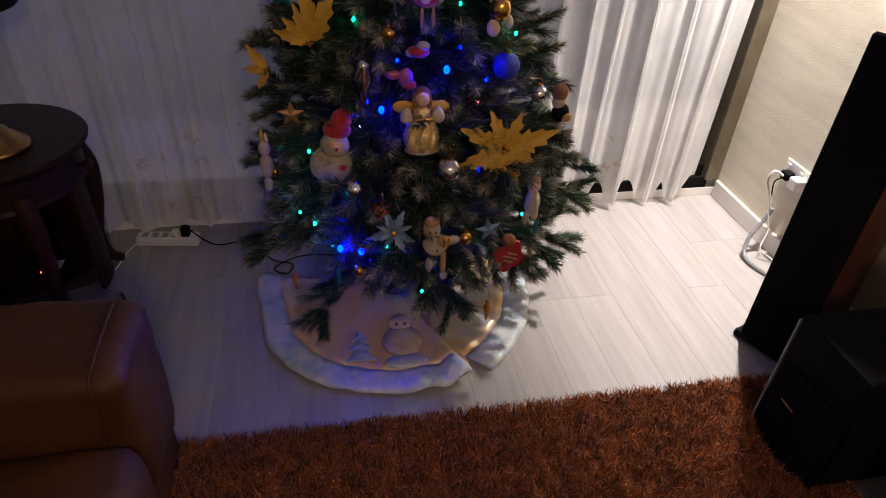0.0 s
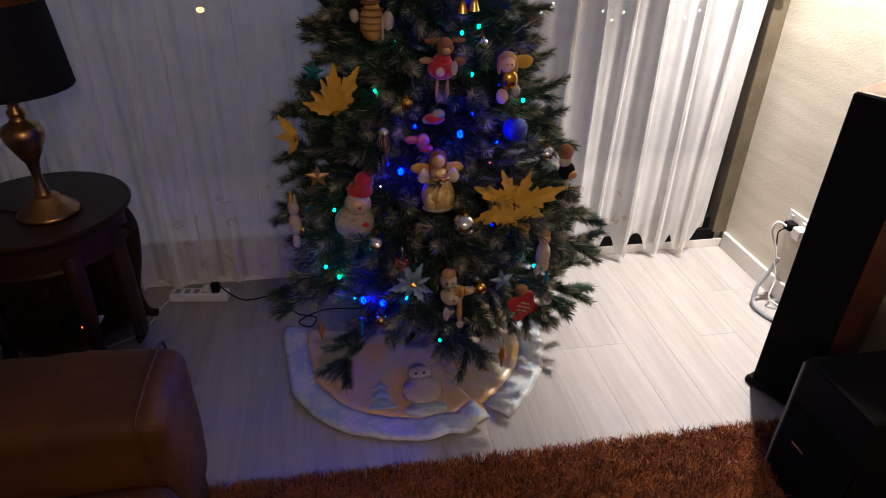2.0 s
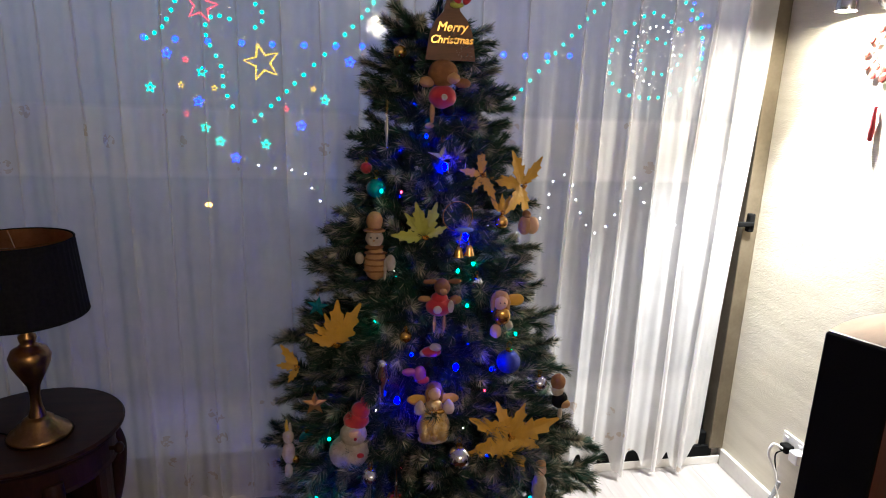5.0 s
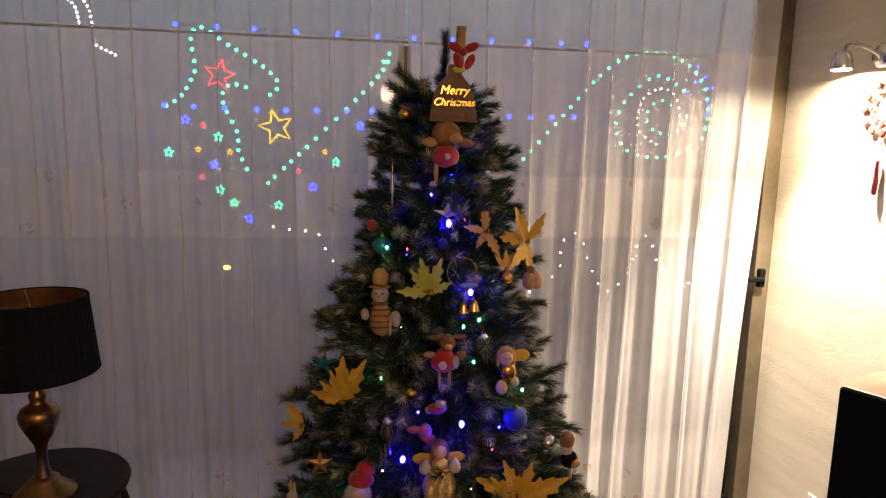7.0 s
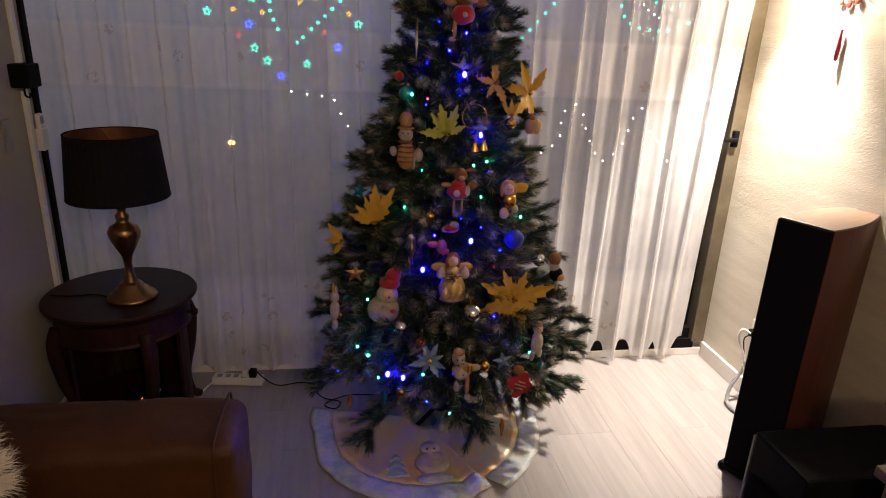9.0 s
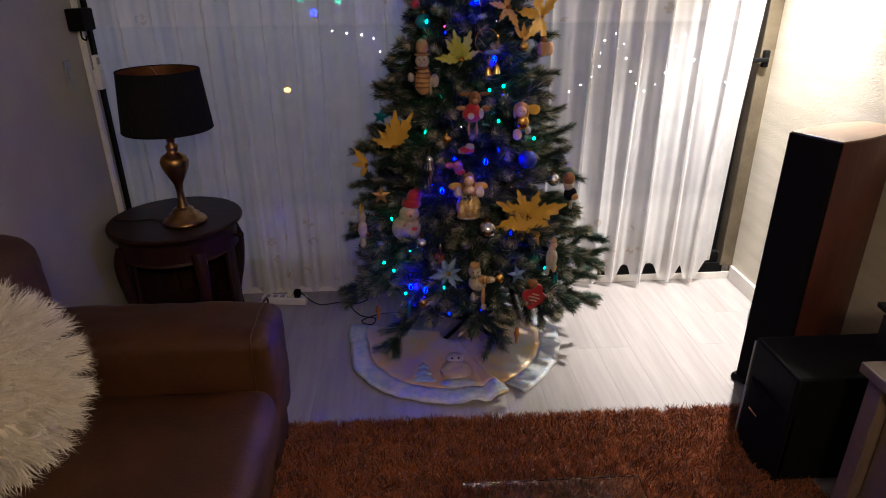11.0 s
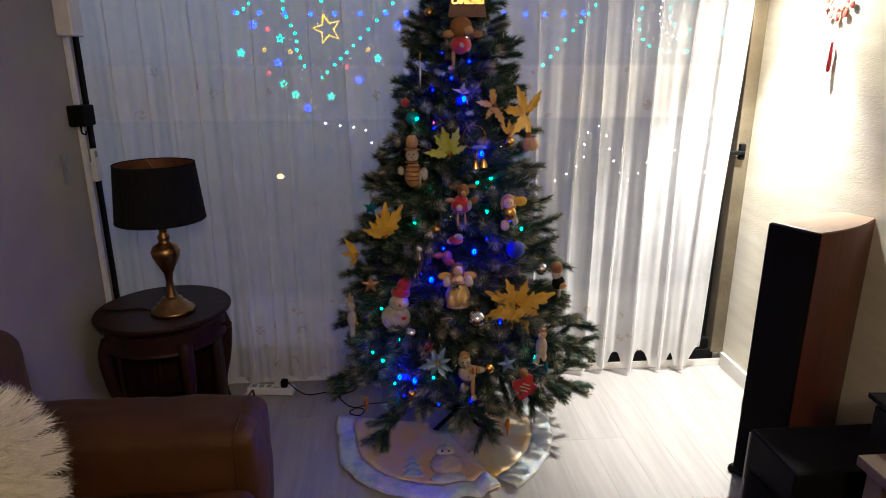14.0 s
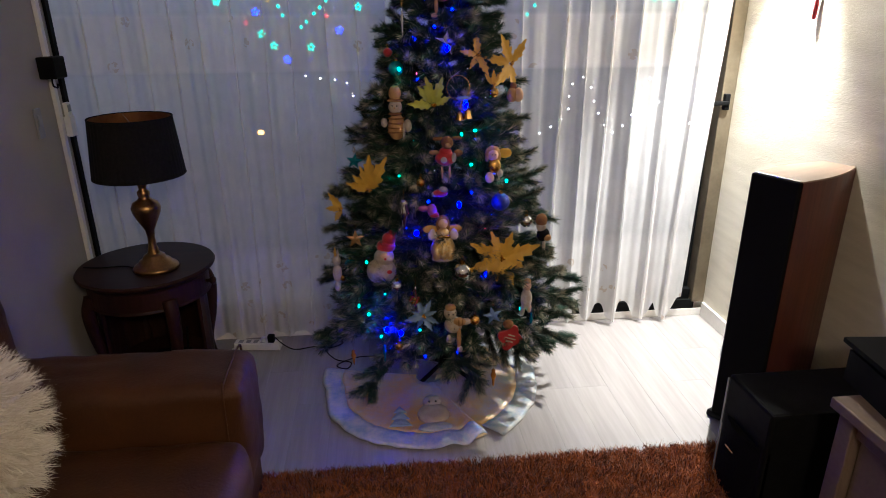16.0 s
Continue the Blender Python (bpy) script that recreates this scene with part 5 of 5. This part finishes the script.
motif(4.5, [[(1.25, 1.69), (1.58, 2.06), (1.91, 2.42), (2.13, 2.56), (2.37, 2.58), (2.58, 2.52), (2.74, 2.36), (2.80, 2.14), (2.76, 1.94)]], "teal", 0.072, "large curl of teal bulbs beyond the window", 1.5)
motif(4.5, [[(2.58, 2.31), (2.45, 2.39), (2.33, 2.41), (2.19, 2.31), (2.07, 2.17), (2.04, 2.02), (2.10, 1.87), (2.26, 1.80), (2.49, 1.80), (2.68, 1.88)]], "teal", 0.078, "middle ring of teal bulbs beyond the window", 1.5)
motif(4.5, [[(2.48, 2.20), (2.38, 2.23), (2.29, 2.14), (2.32, 2.02), (2.48, 1.97), (2.60, 2.05), (2.62, 2.14)]], "teal", 0.07, "small inner ring of teal bulbs beyond the window", 1.3)
motif(4.5, [[(2.56, 2.12), (2.51, 2.27), (2.39, 2.32), (2.25, 2.24), (2.21, 2.09), (2.25, 1.97), (2.39, 1.89)]], "white", 0.05, "ring of pale bulbs inside the teal curl", 0.75)
motif(4.5, [[(2.66, 1.82), (2.74, 1.71)]], "yellow", 0.055, "short tail of yellow bulbs below the curl", 0.9)
rowz = 1.967
for x0, x1 in ((-0.81, 0.145), (0.62, 1.07)):
    motif(2.75, [[(x0, rowz), ((x0 + x1) / 2, rowz - 0.006), (x1, rowz + 0.004)]], "blue", 0.10, "row of blue bulbs along the glass")
motif(2.75, [[(-0.75, 2.31), (0.2, 2.30), (1.15, 2.31)]], "blue", 0.105, "upper row of blue bulbs along the glass", 0.9)
motif(4.5, [[(2.6, 2.3), (2.75, 2.42), (2.8, 2.1)], [(2.68, 2.5), (2.86, 2.3)]], "blue", 0.09, "cluster of blue bulbs at the balcony edge", 0.9)
# fairy lights drooping beyond the balcony
fl = [(-0.56, 1.23), (-0.38, 1.20), (-0.24, 1.18), (-0.16, 1.01), (-0.07, 0.92)]
fr = [(1.40, 0.72), (1.53, 0.80), (1.64, 0.91), (1.65, 1.11), (1.79, 1.18), (1.88, 0.95), (1.98, 0.77), (2.08, 0.72), (2.22, 0.88), (2.27, 1.07), (2.37, 1.17), (2.45, 0.97), (2.58, 0.85), (2.66, 0.72), (2.89, 0.92), (2.97, 1.15), (2.94, 1.27)]
motif(4.5, [fl, fr], "white", 0.105, "drooping line of white fairy lights", 0.8)


motif(4.5, [[(-1.86, 2.75), (-1.82, 2.70), (-1.80, 2.60)], [(-1.76, 2.74), (-1.73, 2.68), (-1.72, 2.58)], [(-1.70, 2.46), (-1.62, 2.42), (-1.58, 2.40)]], "white", 0.03, "pale light figure high outside the window", 0.9, 2.76)


def led_star(x, y, z, R, color, label, lean=0, thick=0.06):
    """A five-pointed outline of light tube."""
    e = empty("light_star", (x, y, z), label, "light star", "light stars outside")
    pp = [Vector(((R if k % 2 == 0 else R * 0.42) * math.sin(math.pi * k / 5 + radians(lean)), 0, (R if k % 2 == 0 else R * 0.42) * math.cos(math.pi * k / 5 + radians(lean)))) for k in range(11)]
    part("tube", tube(pp, R * thick + 0.001, 6, n=0), MOT[color], e)
    part("wire", tube([(0, 0, R), (0, 0, 2.74 - z)], 0.0003, 3, n=0), M_GREYPL, e)


led_star(-0.574, 2.75, 2.104, 0.068, "red", "red outlined light star outside the glass", 12)
led_star(-0.335, 2.75, 1.885, 0.078, "yellow", "yellow outlined light star outside the glass", -14)
for x, z, c in ((-0.724, 1.907, "blue"), (-0.799, 1.764, "teal"), (-0.587, 1.836, "teal"), (-0.606, 1.712, "blue"), (-0.585, 1.602, "teal"), (-0.462, 1.471, "blue"), (-0.331, 1.533, "teal"), (-0.175, 1.619, "blue"), (0.041, 1.901, "blue"), (-0.071, 1.734, "teal"), (-0.65, 1.884, "red"), (-0.675, 1.779, "yellow"), (-0.539, 1.77, "yellow"), (-0.661, 1.658, "red"), (-0.526, 1.543, "teal"), (-0.12, 1.78, "yellow"), (-0.24, 1.69, "red")):
    led_star(x, 2.75, z, 0.022 if c in ("teal", "blue") else 0.014, c, "small %s light star hanging outside the glass" % c, 7, 0.13)
# lamp in the distance
M_SODIUM = glow("street_lamp_glow", (1.0, 0.45, 0.10), 11)
sl = empty("street_lamp", (-3.46, 18.2, -6.0), "distant street lamp with warm glow", "street lamp")
part("pole", tube([(0, 0.3, 0), (0, 0.3, 4.4), (0, 0, 4.5)], 0.005, 6), M_WHITEPL, sl)
part("lantern", ball((0, 0, 4.44), 0.10, scale=(1, 1, 0.7)), M_SODIUM, sl)

# ---- wall spot, snowflake, outlet on the papered wall ----
M_BULB = glow("spot_bulb", (1.0, 0.88, 0.72), 2200)
wl = empty("wall_spot", (XR, 1.86, 2.165), "chrome wall spotlight with swivel arm, switched on", "wall lamp")
part("base", lathe([(0.0, 0.0), (0.045, 0.0), (0.045, 0.012), (0.034, 0.026), (0.0, 0.03)], 28, m=pose(0, 0, 0, 0, -90, 0)), M_CHROME, wl, smooth=True)
part("arm", tube([(-0.025, 0, 0), (-0.07, 0.02, 0.03), (-0.10, 0.06, 0.045), (-0.10, 0.085, 0.02)], 0.007, 10), M_CHROME, wl, smooth=True)
hd = part("head", lathe([(0.036, 0.0), (0.037, 0.01), (0.034, 0.04), (0.026, 0.062), (0.012, 0.07), (0.0, 0.071)], 28, m=pose(-0.10, 0.085, -0.045)), M_CHROME, wl, "polished chrome lamp head", smooth=True)
part("bulb", lathe([(0.0, 0.0), (0.03, 0.0), (0.03, 0.004), (0.0, 0.004)], 24, m=pose(-0.10, 0.085, -0.040)), M_BULB, hd, "glowing lamp face")

sn = empty("snowflake_ornament", (XR - 0.004, 1.825, 1.98), "red and silver snowflake wall hanging with tassel", "wall ornament")
rr = random.Random(9)
M_GLITR = mat("red_glitter", (0.34, 0.035, 0.03), (0.48, 0.14, 0.10), 0.4, 0.3, scale=60, bscale=300, bump=0.3)
for k in range(12):
    a = 2 * math.pi * k / 12
    for r, s in ((0.092, 0.017), (0.062, 0.011)):
        part("petal", ball((-0.006, r * math.sin(a), r * math.cos(a)), s, u=8, v=6, scale=(0.25, 1, 1)), M_GLITR, sn, smooth=True)
part("ring", tube([(-0.004, 0.05 * math.sin(a), 0.05 * math.cos(a)) for a in [2 * math.pi * k / 32 for k in range(33)]], 0.0025, 6, n=0), M_SILVERM, sn)
part("cord", tube([(-0.004, 0, 0.09), (-0.004, 0, 0.15)], 0.0015, 5, bm=tube([(-0.004, 0, -0.09), (-0.004, -0.002, -0.19)], 0.0015, 5, n=0), n=0), M_RED, sn)
part("tassel", lathe([(0.0, -0.315), (0.009, -0.31), (0.011, -0.26), (0.006, -0.2), (0.009, -0.192), (0.0, -0.183)], 12, m=pose(-0.010, 0, 0)), M_RED, sn, smooth=True)
part("hook", tube([(0, 0, 0.15), (-0.008, 0, 0.152)], 0.002, 6, n=0), M_CHROME, sn)

ou = empty("wall_outlet", (XR, 1.90, 0.37), "white double wall outlet with plugs", "outlet")
part("plate", box((-0.005, 0, 0), (0.010, 0.15, 0.09), 0.003), M_WHITEPL, ou)
part("rocker", box((-0.011, 0.05, 0.022), (0.004, 0.02, 0.014), 0.001), M_WHITEPL, ou)
part("rocker", box((-0.011, -0.03, 0.022), (0.004, 0.02, 0.014), 0.001), M_WHITEPL, ou)
part("plug", box((-0.030, 0.02, -0.008), (0.04, 0.045, 0.035), 0.006), M_BLACK, ou, "black mains plug")
part("plug", box((-0.032, -0.045, -0.012), (0.045, 0.05, 0.05), 0.006), M_WHITEPL, ou, "white mains adapter")
cb = empty("cable_bundle", (XR, 1.90, 0), "white cable in ribbed grey conduit from outlet to floor", "cable")
part("cable", tube([(-0.05, 0.02, 0.362), (-0.09, 0.03, 0.38), (-0.10, 0.035, 0.33), (-0.07, 0.02, 0.26), (-0.06, 0.01, 0.21)], 0.0055, 8), M_WHITEPL, cb, smooth=True)
part("cable", tube([(-0.05, 0.02, 0.352), (-0.07, 0.03, 0.33), (-0.06, 0.03, 0.27), (-0.055, 0.01, 0.21)], 0.003, 8), M_BLACK, cb, smooth=True)
bm = bmesh.new()
cp = smooth_path([(-0.055, 0.0, 0.215), (-0.075, 0.0, 0.15), (-0.12, -0.01, 0.08), (-0.15, -0.05, 0.022), (-0.15, -0.12, 0.012), (-0.11, -0.22, 0.012)], 12)
for a, b in zip(cp, cp[1:]):
    d = b - a
    tube([a, a + d * 0.82], 0.0095, 10, bm, n=0)
part("conduit", bm, M_GREYPL, cb, "ribbed grey spiral conduit")
part("cable", tube([(-0.07, 0.0, 0.2), (-0.06, -0.03, 0.12), (-0.09, -0.06, 0.05), (-0.05, -0.1, 0.02), (-0.04, -0.2, 0.012)], 0.003, 6), M_WHITEPL, cb)

# ---- plain wall: air conditioner, trunking, sensor, switches ----
ac = empty("air_conditioner", (XL, 1.72, 2.31), "white split air conditioner on the wall", "air conditioner")
part("body", slab([(0.0, -0.14), (0.19, -0.13), (0.215, -0.06), (0.215, 0.08), (0.19, 0.14), (0.0, 0.14)], -0.42, 0.42, m=pose(0, 0, 0, 90, 0, 0)), M_WHITEPL, ac)
part("louvre", box((0.20, 0, -0.105), (0.012, 0.76, 0.05), 0.003, m=pose(0, 0, 0, 0, 20, 0)), M_WHITEPL, ac)
part("outlet_slot", box((0.17, 0, -0.137), (0.06, 0.74, 0.01)), M_BLACK, ac)
tk = empty("cable_trunking", (XL, 2.13, 0), "white plastic cable trunking down the wall", "trunking")
part("elbow", box((0.035, 0.0, 1.93), (0.07, 0.10, 0.21), 0.006), M_WHITEPL, tk)
part("cover", box((0.04, -0.06, 2.07), (0.08, 0.24, 0.08), 0.006), M_WHITEPL, tk)
part("duct", box((0.009, 0.01, 0.96), (0.018, 0.028, 1.74), 0.002), M_WHITEPL, tk)
sb = empty("wall_sensor", (XL, 2.11, 1.49), "small black box with hook on the wall", "sensor")
part("body", box((0.035, 0, 0), (0.07, 0.11, 0.09), 0.006), M_BLACK, sb)
part("hook", tube([(0.03, -0.01, -0.045), (0.03, -0.01, -0.075), (0.035, 0.012, -0.085), (0.035, 0.022, -0.07)], 0.004, 8), M_BLACK, sb)
ls = empty("light_switch", (XL, 1.965, 1.275), "flat grey wall switch plate", "switch")
part("plate", box((0.005, 0, 0), (0.010, 0.05, 0.125), 0.002), M_GREYPL, ls)
part("rocker", box((0.011, 0, 0.01), (0.004, 0.03, 0.05), 0.001), M_GREYPL, ls)
rc = empty("remote_control", (XL + 0.018, 2.175, 1.25), "white remote control in a wall holder", "remote control")
part("holder", box((0.014, 0, -0.02), (0.028, 0.05, 0.09), 0.004), M_WHITEPL, rc)
part("body", box((0.014, 0, 0.03), (0.018, 0.04, 0.11), 0.004), M_WHITEPL, rc)
part("display", box((0.024, 0, 0.06), (0.002, 0.028, 0.03)), M_GREYPL, rc)

# ---- floor things ----
ps = empty("power_strip", (-0.685, 2.245, 0), "white power strip with black plug on the floor", "power strip", rz=-7)
part("body", box((0, 0, 0.022), (0.25, 0.055, 0.040), 0.006), M_WHITEPL, ps)
for k in range(4):
    part("socket", box((-0.09 + 0.04 * k, 0, 0.0425), (0.024, 0.03, 0.002)), M_GREYPL, ps)
part("plug", box((0.075, 0.0, 0.062), (0.034, 0.034, 0.042), 0.005), M_BLACK, ps, "black plug")
part("plug", box((0.035, 0.0, 0.056), (0.026, 0.026, 0.03), 0.004), M_WHITEPL, ps)
c1 = empty("black_cable", (-0.56, 2.23, 0), "thin black cable looped on the floor", "cable")
part("cable", tube([(-0.03, 0.0, 0.07), (0.02, -0.02, 0.03), (0.08, -0.03, 0.006), (0.18, -0.01, 0.006), (0.27, -0.03, 0.006), (0.33, 0.02, 0.006), (0.27, 0.05, 0.007), (0.24, -0.05, 0.008), (0.3, -0.16, 0.006), (0.38, -0.2, 0.006), (0.36, -0.26, 0.006), (0.31, -0.22, 0.007), (0.42, -0.15, 0.007), (0.6, -0.2, 0.03)], 0.003, 6), M_BLACK, c1, smooth=True)
c2_ = empty("white_cable", (-0.80, 2.25, 0), "thin white cable running under the side table", "cable")
part("cable", tube([(0, 0, 0.02), (-0.04, -0.06, 0.005), (-0.06, -0.16, 0.005), (-0.1, -0.24, 0.005), (-0.2, -0.3, 0.005)], 0.003, 6), M_WHITEPL, c2_, smooth=True)
ro = empty("router", (-1.02, 1.93, 0.137), "black router with red light under the table", "router")
part("body", box((0, 0, 0.02), (0.16, 0.11, 0.035), 0.006), M_BLACK, ro)
part("antenna", tube([(0.06, 0.05, 0.03), (0.07, 0.05, 0.15)], 0.005, 8, n=0), M_BLACK, ro)
part("led", ball((0.0, -0.056, 0.028), 0.0028, u=8, v=6), glow("led_standby", (1.0, 0.06, 0.02), 12), ro)
part("label_plate", box((0.05, -0.03, 0.039), (0.03, 0.05, 0.002)), M_WHITEPL, ro)
lc = empty("lamp_cable", (LX, LY, TZ), "thin dark cable behind the lamp", "cable")
part("cable", tube([(-0.09, 0.0, 0.004), (-0.16, 0.03, 0.004), (-0.25, 0.02, 0.004), (-0.33, 0.03, 0.0045)], 0.003, 6), M_BLACK, lc)

# ---- floor planks ----
rr = random.Random(31)
plank_me = {}


def plank_mesh(w, L):
    key = (round(w, 3), round(L, 3))
    if key not in plank_me:
        bm = box((0, 0, 0), (w - 0.0003, L - 0.0003, 0.012), 0.0004, seg=1)
        me = bpy.data.meshes.new("plank")
        bm.to_mesh(me)
        bm.free()
        me.materials.append(M_PLANK)
        plank_me[key] = me
    return plank_me[key]


PWD, x = 0.165, XL
while x < XR - 0.01:
    w = min(PWD, XR - x)
    y = 2.385
    L = rr.choice((0.4, 0.7, 1.0, 1.25))
    while y > -2.59:
        L = min(L, y + 2.598)
        ob = new("plank", plank_mesh(w, L))
        ob.parent = floor
        ob.location = (x + w / 2, y - L / 2, -0.006)
        y -= L
        L = 1.25
    x += w
